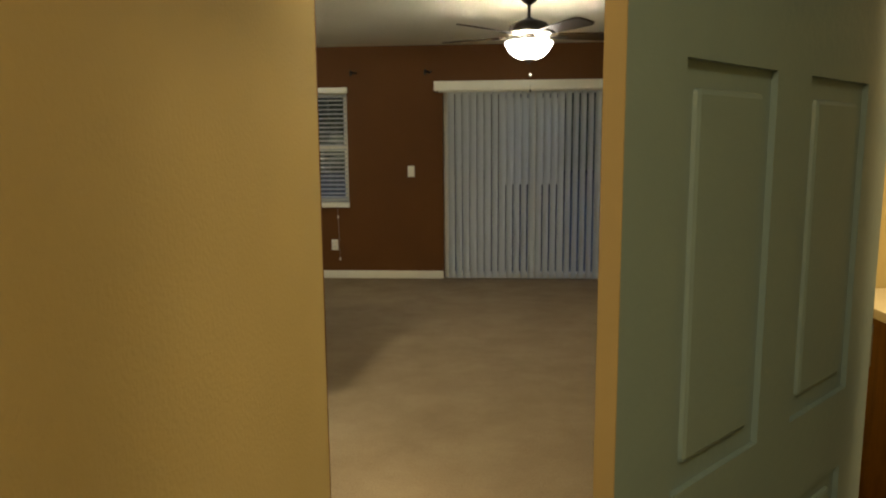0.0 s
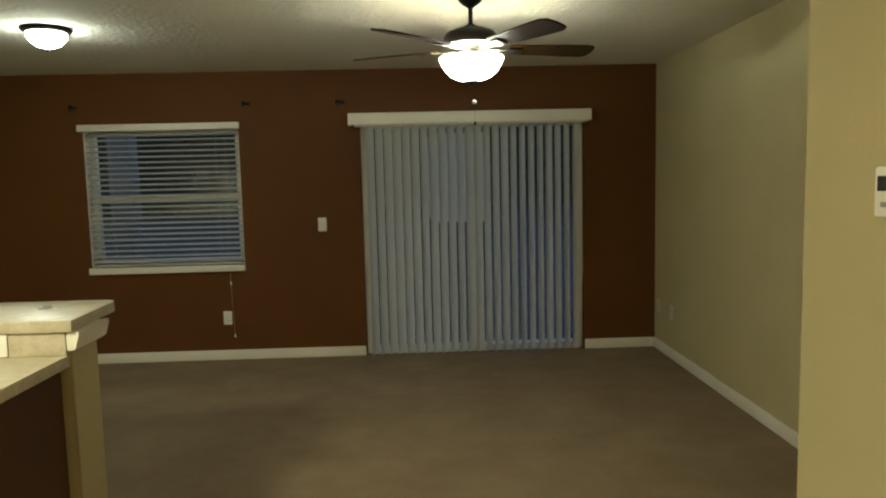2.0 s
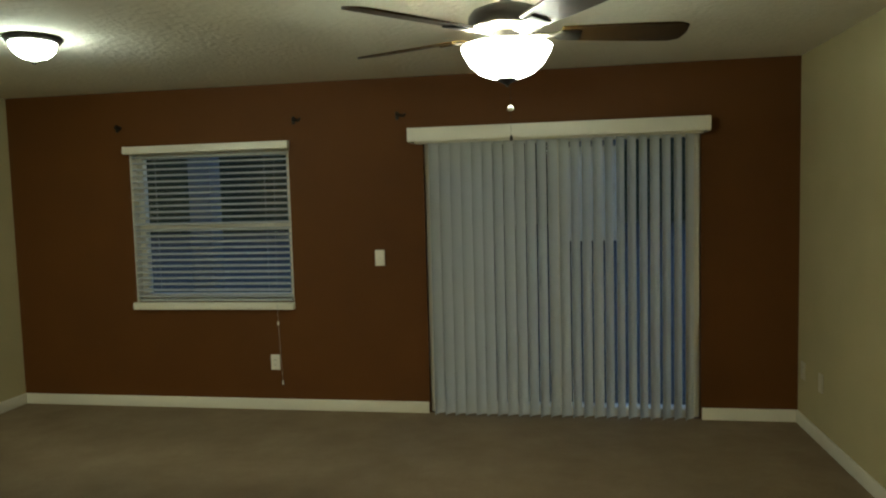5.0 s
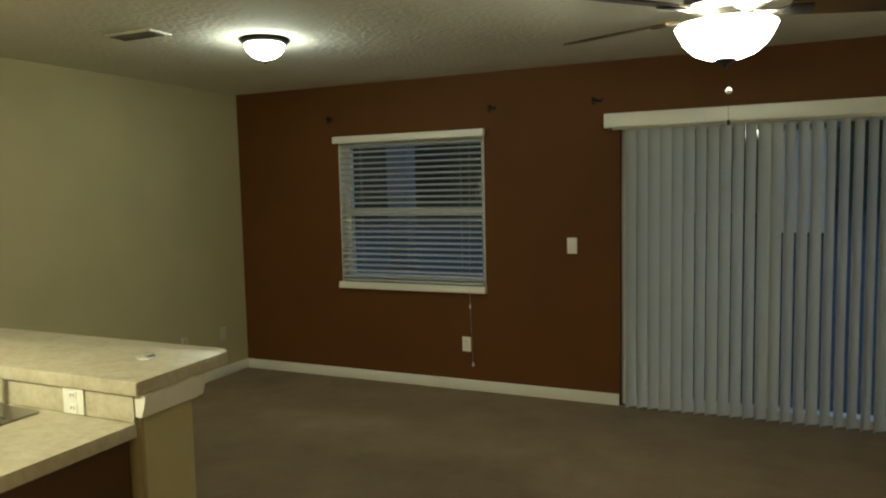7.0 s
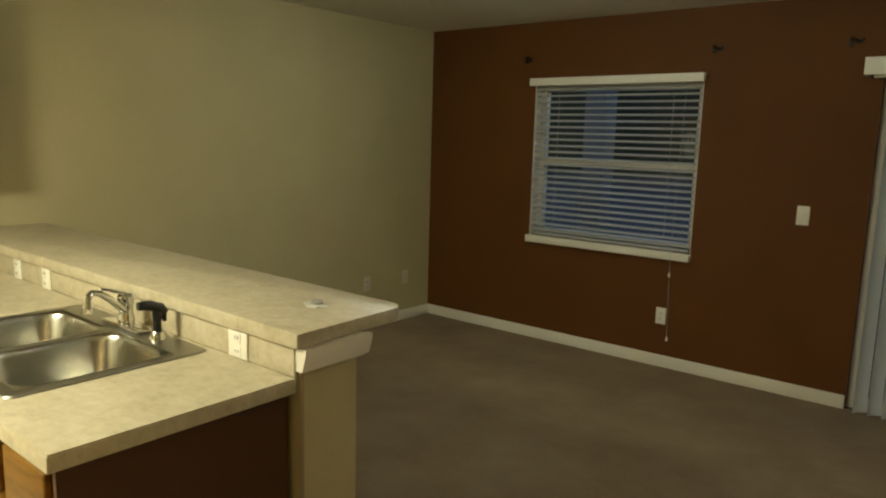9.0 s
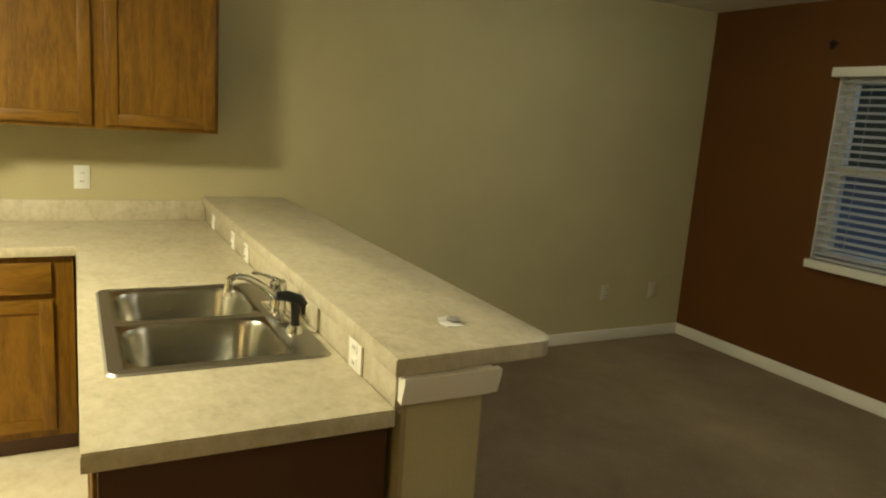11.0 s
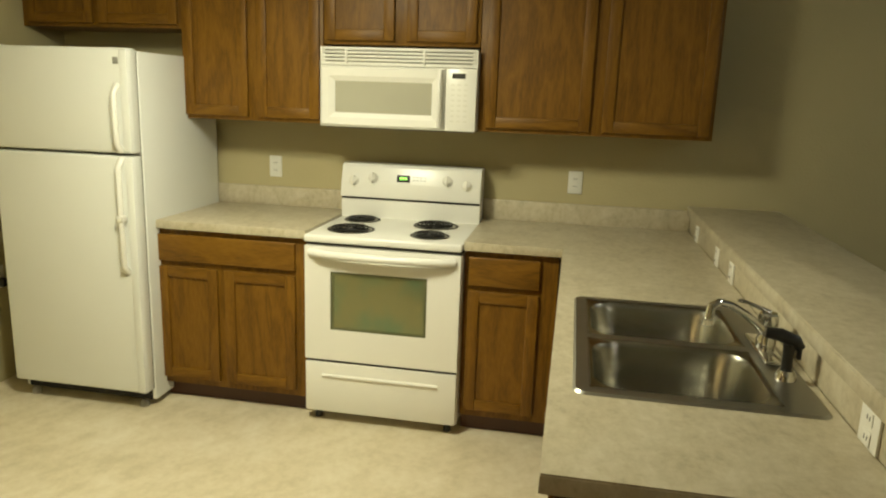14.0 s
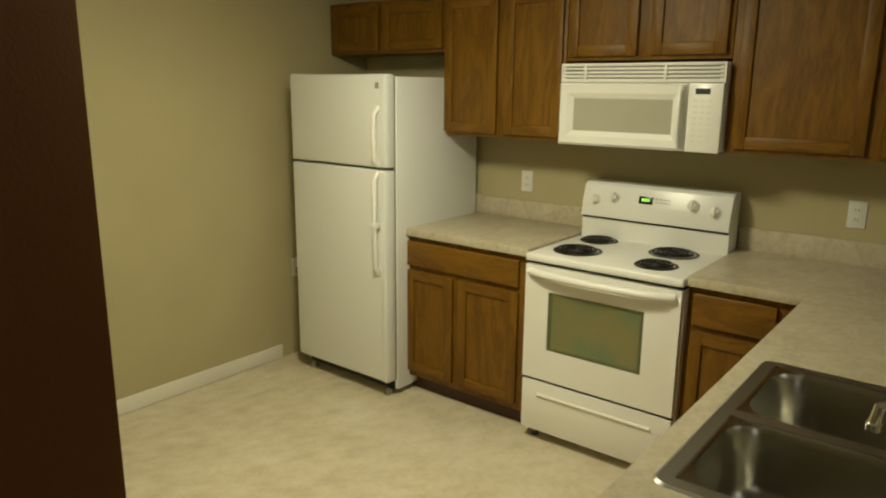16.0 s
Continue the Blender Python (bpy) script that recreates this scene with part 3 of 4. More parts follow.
# ---- ceiling fittings ----
def dome_light(place, label, lit):
    t = thing("ceiling_light", place, label, "ceiling lamp")
    part("pan", turned([(0.134, 0.0), (0.139, -0.008), (0.126, -0.024), (0.107, -0.030)], 36, place), M_BRONZE, t, "dark bronze pan")
    prof = [(0.108 * math.cos(a), -0.030 - 0.084 * math.sin(a)) for a in [k * math.pi / 2 / 8 for k in range(8)]] + [(0.01, -0.114)]
    part("glass_bowl", turned(prof, 36, place), lit, t, "lit frosted glass bowl")
    part("finial", turned([(0.012, 0.0), (0.014, -0.008), (0.005, -0.018)], 14, (place[0], place[1], place[2] - 0.117)), M_BRONZE, t)
    return t


dome_light((-2.014, 5.811, TOP), "flush ceiling light, lit, with dark bronze rim", M_DOME)

kl = thing("kitchen_ceiling_light", (*KLIGHT, TOP), "flush kitchen ceiling lamp, lit", "ceiling lamp")
part("pan", turned([(0.15, 0.0), (0.155, -0.012), (0.14, -0.018)], 36, (*KLIGHT, TOP)), M_TRIM, kl)
# unseen pan added above the hall fill light
hl = thing("assumed_hall_light", (0.10, 2.30, TOP), "assumed flush hall ceiling lamp, never in view", "ceiling lamp")
part("pan", turned([(0.15, 0.0), (0.16, -0.02), (0.14, -0.05)], 36, (0.10, 2.30, TOP)), M_TRIM, hl)
el = thing("entry_ceiling_light", (0.12, -0.45, TOP), "flush entry ceiling lamp, lit", "ceiling lamp")
part("pan", turned([(0.15, 0.0), (0.16, -0.02), (0.14, -0.05)], 36, (0.12, -0.45, TOP)), M_TRIM, el)


def ceiling_vent(cx, cy, wide, deep, turn, sections):
    t = thing("ceiling_vent", (cx, cy, TOP), "dusty ceiling air vent with louvres", "vent", "ceiling vents")
    t.rotation_euler = (0, 0, radians(turn))
    bm = blank()
    f = 0.02
    add_box(bm, -wide / 2, wide / 2, -deep / 2, -deep / 2 + f, -0.008, 0, 0.002)
    add_box(bm, -wide / 2, wide / 2, deep / 2 - f, deep / 2, -0.008, 0, 0.002)
    for k in range(sections + 1):
        x = -wide / 2 + k * (wide - f) / sections
        add_box(bm, x, x + f, -deep / 2 + f, deep / 2 - f, -0.008, 0, 0.002)
    part("vent_frame", bm, M_TRIM, t, local=True)
    part("backing", box(-wide / 2 + f, wide / 2 - f, -deep / 2 + f, deep / 2 - f, -0.002, -0.001), M_DARK, t, local=True)
    n = 7
    for k in range(n):
        y = -deep / 2 + f + (k + 0.5) * (deep - 2 * f) / n
        b = box(-wide / 2 + f, wide / 2 - f, -0.007, 0.007, -0.0008, 0.0008)
        bmesh.ops.transform(b, matrix=Matrix.Translation((0, y, -0.008)) @ Matrix.Rotation(radians(40), 4, "X"), verts=b.verts)
        part("slat", b, M_MARK, t, local=True)


ceiling_vent(-0.013, 4.933, 0.36, 0.16, 0, 2)
ceiling_vent(-2.516, 5.384, 0.33, 0.15, 0, 1)

# ---- ceiling fan ----
fx, fy = FAN
fan = thing("ceiling_fan", (fx, fy, TOP), "dark bronze five-blade ceiling fan with a lit glass bowl", "ceiling fan")
part("canopy", turned([(0.07, 0.0), (0.072, -0.02), (0.05, -0.05), (0.02, -0.07), (0.016, -0.075)], 32, (fx, fy, TOP)), M_BRONZE, fan)
part("down_rod", turned([(0.011, -0.06), (0.011, -0.17)], 16, (fx, fy, TOP)), M_BRONZE, fan)
part("motor_housing", turned([(0.02, -0.155), (0.03, -0.165), (0.075, -0.178), (0.122, -0.195), (0.136, -0.215), (0.138, -0.245), (0.132, -0.257), (0.10, -0.266), (0.06, -0.27)], 40, (fx, fy, TOP)), M_BRONZE, fan)
part("light_kit", turned([(0.05, -0.27), (0.05, -0.30), (0.03, -0.31)], 28, (fx, fy, TOP)), M_BRONZE, fan)
bz = 2.122
prof = [(0.160, bz), (0.166, bz - 0.006), (0.157, bz - 0.028), (0.135, bz - 0.066), (0.10, bz - 0.098), (0.055, bz - 0.115), (0.015, bz - 0.119), (0.012, bz - 0.113), (0.05, bz - 0.109), (0.095, bz - 0.092), (0.13, bz - 0.061), (0.151, bz - 0.026), (0.155, bz)]
bm = turned(prof, 44, (fx, fy, 0))
part("glass_bowl", bm, M_GLOBE, fan, "lit frosted glass bowl")
part("finial", turned([(0.035, 0.0), (0.036, -0.006), (0.02, -0.016), (0.008, -0.022), (0.006, -0.03)], 20, (fx, fy, bz - 0.115)), M_BRONZE, fan)
chain = part("pull_chain", tube([(fx + 0.012, fy - 0.01, bz - 0.15), (fx + 0.012, fy - 0.01, bz - 0.33)], 0.0006, 6), M_BRONZE, fan)
part("chain_fob", turned([(0.004, 0.012), (0.010, 0.006), (0.012, 0.0), (0.008, -0.008)], 14, (fx + 0.012, fy - 0.01, bz - 0.225)), M_PLASTIC, chain)
part("chain_fob", turned([(0.003, 0.012), (0.006, 0.006), (0.006, -0.006)], 12, (fx + 0.012, fy - 0.01, bz - 0.335)), M_BRONZE, chain)
for k in range(5):
    a = radians(12 + 72 * k)
    rot = Matrix.Translation((fx, fy, 2.165)) @ Matrix.Rotation(a, 4, "Z")
    out = [(0.20, -0.05), (0.30, -0.058), (0.50, -0.070), (0.62, -0.072), (0.655, -0.055), (0.665, 0.0), (0.655, 0.055), (0.62, 0.072), (0.50, 0.070), (0.30, 0.058), (0.20, 0.05)]
    b = extruded(out, 2, -0.004, 0.004)
    bmesh.ops.transform(b, matrix=rot @ Matrix.Rotation(radians(-12), 4, "X"), verts=b.verts)
    bl = part("blade", b, M_BLADE, fan, "dark walnut blade")
    b = extruded([(0.09, -0.018), (0.17, -0.012), (0.20, -0.035), (0.27, -0.035), (0.27, 0.035), (0.20, 0.035), (0.17, 0.012), (0.09, 0.018)], 2, -0.012, -0.005, 0.001)
    bmesh.ops.transform(b, matrix=rot @ Matrix.Rotation(radians(-12), 4, "X"), verts=b.verts)
    part("blade_iron", b, M_BRONZE, bl)

# ---- kitchen cabinets ----
def facing_matrix(way):
    """Local (u along, v up, w outward) to world for fronts that face +x or -y."""
    if way == "+x":
        return Matrix(((0, 0, 1, 0), (1, 0, 0, 0), (0, 1, 0, 0), (0, 0, 0, 1)))
    return Matrix(((1, 0, 0, 0), (0, 0, -1, 0), (0, 1, 0, 0), (0, 0, 0, 1)))


def fit_front(bm, way, plane):
    m = facing_matrix(way)
    m = Matrix.Translation((plane, 0, 0) if way == "+x" else (0, plane, 0)) @ m
    bmesh.ops.transform(bm, matrix=m, verts=bm.verts)
    bmesh.ops.recalc_face_normals(bm, faces=bm.faces)
    return bm


def cabinet_door(parent, way, plane, u0, u1, v0, v1, fr=0.052):
    d = part("door", fit_front(box(u0 + fr - 0.004, u1 - fr + 0.004, v0 + fr - 0.004, v1 - fr + 0.004, 0.001, 0.0085), way, plane), M_OAKV, parent)
    rail = M_OAKY if way == "+x" else M_OAKX
    for a, b in ((u0, u0 + fr), (u1 - fr, u1)):
        part("stile", fit_front(box(a, b, v0, v1, 0.001, 0.02, 0.004), way, plane), M_OAKV, d)
    for a, b in ((v0, v0 + fr), (v1 - fr, v1)):
        part("rail", fit_front(box(u0 + fr - 0.001, u1 - fr + 0.001, a, b, 0.0015, 0.0193, 0.004), way, plane), rail, d)
    return d


def drawer_front(parent, way, plane, u0, u1, v0, v1):
    return part("drawer", fit_front(box(u0, u1, v0, v1, 0.001, 0.02, 0.006, 3), way, plane), M_OAKY if way == "+x" else M_OAKX, parent)


UPF, UPT = -3.35, 2.145


def upper_cabinet(y0, y1, z0, z1, doors, label, front=UPF):
    t = thing("wall_cabinet", ((W + front) / 2, (y0 + y1) / 2, z0), label, "cabinet", "upper cabinets")
    part("body", box(W + 0.001, front, y0 + 0.001, y1 - 0.001, z0, z1, 0.002), M_OAKV, t)
    for a, b in doors:
        cabinet_door(t, "+x", front, a, b, z0 + 0.018, z1 - 0.03)
    return t


upper_cabinet(S + 0.003, 1.376, 1.849, UPT, [(0.49, 0.875), (0.91, 1.35)], "short oak wall cabinet above the refrigerator", -3.38)
upper_cabinet(1.378, 2.127, 1.408, UPT, [(1.395, 1.735), (1.785, 2.11)], "oak wall cabinet with two doors")
upper_cabinet(2.128, 2.895, 1.788, UPT, [(2.14, 2.483), (2.545, 2.876)], "short oak wall cabinet above the microwave")
upper_cabinet(2.896, 3.965, 1.403, UPT, [(2.93, 3.418), (3.473, 3.948)], "oak wall cabinet with two wide doors")
bm = extruded([(UPF, UPT), (UPF + 0.035, UPT + 0.03), (UPF + 0.035, UPT + 0.04), (UPF - 0.02, UPT + 0.04), (UPF - 0.02, UPT)], 1, 1.378, 3.98)
solo("crown_strip", bm, M_OAKY, "narrow oak moulding along the cabinet tops", "moulding", smooth=False)

BF = -3.045                                   # front of the base cabinets on the west wall


def base_cabinet(u0, u1, way, front, back, cols, label, two_drawers=True, sink_base=False):
    """cols: door spans; the drawer row has one front over all doors unless two_drawers."""
    mid = (u0 + u1) / 2
    place = ((front + back) / 2, mid, 0) if way == "+x" else (mid, (front + back) / 2, 0)
    t = thing("base_cabinet", place, label, "cabinet", "base cabinets")
    if way == "+x":
        part("body", box(back, front, u0 + 0.001, u1 - 0.001, 0.09, 0.887, 0.002), M_OAKV, t)
        part("toe_kick", box(back, front - 0.06, u0 + 0.001, u1 - 0.001, -0.002, 0.09), M_PANEL, t)
    else:
        part("body", box(u0 + 0.001, u1 - 0.001, front, back, 0.09, 0.70 if sink_base else 0.887, 0.002), M_OAKV, t)
        if sink_base:
            part("face_frame", box(u0 + 0.001, u1 - 0.001, front, front + 0.012, 0.70, 0.887), M_OAKX, t)
        part("toe_kick", box(u0 + 0.001, u1 - 0.001, front + 0.06, back, -0.002, 0.09), M_PANEL, t)
    drawers = cols if two_drawers else [(cols[0][0], cols[-1][1])]
    for a, b in drawers:
        drawer_front(t, way, front, a, b, 0.728, 0.862)
    for a, b in cols:
        cabinet_door(t, way, front, a, b, 0.125, 0.702)
    return t


base_cabinet(1.372, 2.156, "+x", BF, W + 0.002, [(1.387, 1.70), (1.738, 2.10)], "oak base cabinet with one wide drawer and two doors", False)
base_cabinet(2.907, 3.33, "+x", BF, W + 0.002, [(2.93, 3.25)], "oak base cabinet with one drawer and one door")
PF = 3.378                                    # front of the peninsula cabinets
base_cabinet(-2.98, -2.44, "-y", PF, 3.955, [(-2.90, -2.47)], "oak peninsula cabinet with drawer and door")
base_cabinet(-2.44, -1.40, "-y", PF, 3.955, [(-2.42, -1.94), (-1.90, -1.42)], "oak sink cabinet with false drawers and doors", sink_base=True)
base_cabinet(-1.40, -1.145, "-y", PF, 3.955, [(-1.385, -1.165)], "oak peninsula cabinet with drawer and door")
solo("end_panel", box(-1.144, -1.128, PF - 0.01, 3.955, 0.0, 0.887, 0.002), M_PANEL, "dark brown laminate end panel of the peninsula", "panel", smooth=False)

# ---- counters ----
CT0, CT1 = 0.89, 0.93


def counter_slab(name, outline, label):
    return solo(name, extruded(outline, 2, CT0, CT1, 0.004), M_LAM, label, "countertop")


left_top = counter_slab("countertop", [(W + 0.001, 1.364), (-3.018, 1.364), (-3.018, 2.157), (W + 0.001, 2.157)], "short mottled beige laminate countertop beside the stove")
part("edge_band", box(-3.018, -3.0155, 1.366, 2.155, CT0 + 0.001, CT1 - 0.004, 0.001), M_LAM, left_top, "laminate edge strip")
SKX0, SKX1, SKY0, SKY1 = -2.258, -1.457, 3.394, 3.937
CF, CB, CE = 3.343, 3.956, -1.098              # front, back and end of the peninsula top
# corner and peninsula top, cut round the sink
bm = blank()
hx0, hx1, hy0, hy1 = SKX0 + 0.02, SKX1 - 0.02, SKY0 + 0.02, SKY1 - 0.02
add_box(bm, W + 0.001, -3.018, 2.906, CB, CT0, CT1)
add_box(bm, -3.018, hx0, CF, CB, CT0, CT1)
add_box(bm, hx1, CE, CF, CB, CT0, CT1)
add_box(bm, hx0, hx1, CF, hy0, CT0, CT1)
add_box(bm, hx0, hx1, hy1, CB, CT0, CT1)
bmesh.ops.remove_doubles(bm, verts=bm.verts, dist=0.0005)
corner_top = solo("countertop", bm, M_LAM, "mottled beige laminate countertop round the corner and sink", "countertop", smooth=False)
for edge in (box(-3.018, -3.0155, 2.908, CF - 0.003, CT0 + 0.001, CT1 - 0.004, 0.001), box(-3.0155, CE + 0.0025, CF - 0.0025, CF, CT0 + 0.001, CT1 - 0.004, 0.001), box(CE, CE + 0.0025, CF, CB, CT0 + 0.001, CT1 - 0.004, 0.001)):
    part("edge_band", edge, M_LAM, corner_top, "laminate edge strip")
solo("backsplash", box(W + 0.001, W + 0.02, 1.364, 2.157, CT1, 1.035, 0.003), M_LAM, "low mottled beige laminate backsplash", "backsplash")
solo("backsplash", box(W + 0.001, W + 0.02, 2.906, CB, CT1, 1.035, 0.003), M_LAM, "low mottled beige laminate backsplash", "backsplash")
solo("backsplash", box(W + 0.021, -1.105, CB + 0.001, CB + 0.018, CT1, 1.014, 0.002), M_LAM, "laminate backsplash under the breakfast bar", "backsplash")

# ---- half wall and breakfast bar ----
structure("wall_bar", box(W, -1.10, 3.975, 4.178, -0.05, 1.014), M_WALL, "beige half wall carrying the breakfast bar", "wall")
cap = blank()
add_box(cap, -1.106, -1.078, 3.962, 4.190, 0.945, 1.0135, 0.004)
prof = [(-1.078, 0.95), (-1.072, 0.952), (-1.062, 0.985), (-1.058, 1.0), (-1.058, 1.0135), (-1.078, 1.0135)]
c2 = extruded(prof, 1, 3.957, 4.200)
tmp = bpy.data.meshes.new("tmp")
c2.to_mesh(tmp)
c2.free()
cap.from_mesh(tmp)
structure("trim", cap, M_TRIM, "cream moulding capping the half wall end", "trim", True)
round_bar = [(W + 0.001, 3.944), (-1.072, 3.944)]
for k in range(7):
    a = radians(15 * k)
    round_bar.append((-1.150 + 0.06 * math.cos(a), 4.318 + 0.06 * math.sin(a)))
round_bar.append((W + 0.001, 4.378))
bar_top = solo("breakfast_bar_top", extruded(round_bar, 2, 1.015, 1.057, 0.004), M_LAM, "long mottled beige laminate breakfast bar top", "bar top")
part("edge_band", box(W + 0.002, -1.074, 3.9415, 3.944, 1.016, 1.053, 0.001), M_LAM, bar_top, "laminate edge strip")
solo("corner_bead", box(-1.0995, -1.0975, 3.972, 3.984, 0.0, 0.945), M_CHIP, "worn beige-brown edge on the half wall corner", "corner trim", smooth=False)
baseboard(W + BT, -1.10, 4.178, 4.178 + BT)

for x in (-3.40, -2.90, -2.62):
    wall_plate("wall_outlet", (x, 3.957, 0.972), "-y", "white outlet plate on the bar backsplash", wide=0.07, tall=0.085)
wall_plate("wall_outlet", (-1.345, 3.957, 0.972), "-y", "white outlet plate near the bar end", wide=0.088, tall=0.08)
bm = blank()
vs = [[bm.verts.new((-1.297 + 0.05 * i / 5, 4.15 + 0.052 * j / 5, 1.059 + 0.006 * max(0, noise.noise(Vector((i * 0.9, j * 0.9, 3.1)))) + (0.01 if i == 0 else 0))) for j in range(6)] for i in range(6)]
for i in range(5):
    for j in range(5):
        bm.faces.new((vs[i][j], vs[i + 1][j], vs[i + 1][j + 1], vs[i][j + 1]))
bmesh.ops.recalc_face_normals(bm, faces=bm.faces)
bmesh.ops.solidify(bm, geom=bm.faces[:], thickness=0.0012)
bmesh.ops.recalc_face_normals(bm, faces=bm.faces)
note = solo("paper_slip", bm, M_PAPER, "small crumpled paper slip lying on the bar top", "paper")
note.location.z = 1.0572
solo("bottle_cap", turned([(0.017, 0.0), (0.018, 0.004), (0.014, 0.007)], 20, (-1.280, 4.186, 1.064)), M_MARK, "small grey cap on the paper slip", "cap")


# ---- sink ----
def sink():
    t = thing("kitchen_sink", ((SKX0 + SKX1) / 2, (SKY0 + SKY1) / 2, CT1), "double-bowl stainless steel drop-in sink", "sink")

    def ring(bm, x0, x1, y0, y1, r, z, seg=8):
        pts = []
        for cx, cy, a0 in ((x1 - r, y1 - r, 0), (x0 + r, y1 - r, 90), (x0 + r, y0 + r, 180), (x1 - r, y0 + r, 270)):
            for k in range(seg + 1):
                a = radians(a0 + 90 * k / seg)
                pts.append(bm.verts.new((cx + r * math.cos(a), cy + r * math.sin(a), z)))
        return pts

    def join(bm, a, b):
        n = len(a)
        for k in range(n):
            bm.faces.new((a[k], a[(k + 1) % n], b[(k + 1) % n], b[k]))

    bm = blank()
    mid = (SKX0 + SKX1) / 2
    z = CT1
    o1 = ring(bm, SKX0, SKX1, SKY0, SKY1, 0.03, z + 0.0005)
    o2 = ring(bm, SKX0 + 0.006, SKX1 - 0.006, SKY0 + 0.006, SKY1 - 0.006, 0.027, z + 0.006)
    o3 = ring(bm, SKX0 + 0.018, SKX1 - 0.018, SKY0 + 0.018, SKY1 - 0.018, 0.016, z + 0.0055)
    join(bm, o1, o2)
    join(bm, o2, o3)
    deck = SKY1 - 0.095
    # deck surface as strips round the two bowls
    zt = z + 0.005
    xs = [SKX0 + 0.018, SKX0 + 0.04, mid - 0.02, mid + 0.02, SKX1 - 0.04, SKX1 - 0.018]
    ys = [SKY0 + 0.018, SKY0 + 0.04, deck, SKY1 - 0.018]
    for i in range(5):
        for j in range(3):
            if j == 1 and i in (1, 3):
                continue
            f = [bm.verts.new((x, y, zt)) for x, y in ((xs[i], ys[j]), (xs[i + 1], ys[j]), (xs[i + 1], ys[j + 1]), (xs[i], ys[j + 1]))]
            bm.faces.new(f)
    bmesh.ops.recalc_face_normals(bm, faces=bm.faces)
    part("rim", bm, M_RIM, t)
    for x0, x1 in ((xs[1], xs[2]), (xs[3], xs[4])):
        bm = blank()
        y0, y1 = ys[1], ys[2]
        r0 = ring(bm, x0 - 0.003, x1 + 0.003, y0 - 0.003, y1 + 0.003, 0.004, zt + 0.0006)
        r1 = ring(bm, x0 + 0.008, x1 - 0.008, y0 + 0.008, y1 - 0.008, 0.075, zt - 0.004)
        r2 = ring(bm, x0 + 0.013, x1 - 0.013, y0 + 0.013, y1 - 0.013, 0.080, zt - 0.018)
        r3 = ring(bm, x0 + 0.026, x1 - 0.026, y0 + 0.026, y1 - 0.026, 0.080, z - 0.125)
        r4 = ring(bm, x0 + 0.034, x1 - 0.034, y0 + 0.034, y1 - 0.034, 0.078, z - 0.147)
        r5 = ring(bm, x0 + 0.050, x1 - 0.050, y0 + 0.050, y1 - 0.050, 0.072, z - 0.160)
        r6 = ring(bm, x0 + 0.080, x1 - 0.080, y0 + 0.080, y1 - 0.080, 0.060, z - 0.165)
        for a, b in ((r0, r1), (r1, r2), (r2, r3), (r3, r4), (r4, r5), (r5, r6)):
            join(bm, a, b)
        bm.faces.new(r6)
        bmesh.ops.recalc_face_normals(bm, faces=bm.faces)
        bowl = part("bowl", bm, M_STEEL, t)
        cx, cy = (x0 + x1) / 2, (y0 + y1) / 2
        part("drain", turned([(0.042, 0.0), (0.044, 0.003), (0.03, 0.004), (0.028, -0.002)], 24, (cx, cy, z - 0.1648)), M_CHROME, bowl)
    return t


sink()
z = CT1 + 0.0055
fa = thing("kitchen_faucet", (-1.855, 3.888, z), "chrome single-lever kitchen faucet with swivel spout", "faucet")
part("base_plate", box(-1.97, -1.74, 3.861, 3.914, z, z + 0.012, 0.006, 3), M_CHROME, fa)
part("column", turned([(0.025, 0.0), (0.025, 0.025), (0.021, 0.034), (0.022, 0.06), (0.026, 0.066), (0.025, 0.092), (0.020, 0.097)], 24, (-1.855, 3.888, z + 0.010)), M_CHROME, fa)
part("spout", tube([(-1.855, 3.888, z + 0.05), (-1.840, 3.861, z + 0.075), (-1.815, 3.821, z + 0.108), (-1.785, 3.776, z + 0.138), (-1.760, 3.741, z + 0.149), (-1.743, 3.721, z + 0.142), (-1.739, 3.716, z + 0.108)], [0.013, 0.012, 0.0105, 0.0095, 0.0095, 0.011, 0.012], 14), M_CHROME, fa)
part("aerator", turned([(0.0145, 0.0), (0.0145, 0.014), (0.012, 0.016)], 16, (-1.739, 3.716, z + 0.096)), M_CHROME, fa)
part("lever", tube([(-1.855, 3.888, z + 0.105), (-1.853, 3.868, z + 0.116), (-1.848, 3.832, z + 0.131), (-1.845, 3.805, z + 0.136)], [0.010, 0.006, 0.0045, 0.005], 10), M_CHROME, fa)
sp = thing("sink_sprayer", (-1.668, 3.890, z), "black pull-out sink sprayer in a chrome collar", "sprayer")
part("collar", turned([(0.026, 0.0), (0.024, 0.010), (0.017, 0.022), (0.014, 0.022)], 20, (-1.668, 3.890, z)), M_CHROME, sp)
part("handle", turned([(0.013, 0.018), (0.012, 0.05), (0.015, 0.088)], 18, (-1.668, 3.890, z)), M_BLACK, sp)
part("spray_head", tube([(-1.664, 3.915, z + 0.078), (-1.667, 3.902, z + 0.094), (-1.672, 3.868, z + 0.106), (-1.675, 3.835, z + 0.108)], [0.011, 0.016, 0.016, 0.013], 14), M_BLACK, sp)
part("trigger", box(-1.676, -1.660, 3.908, 3.918, z + 0.05, z + 0.085, 0.003), M_BLACK, sp)


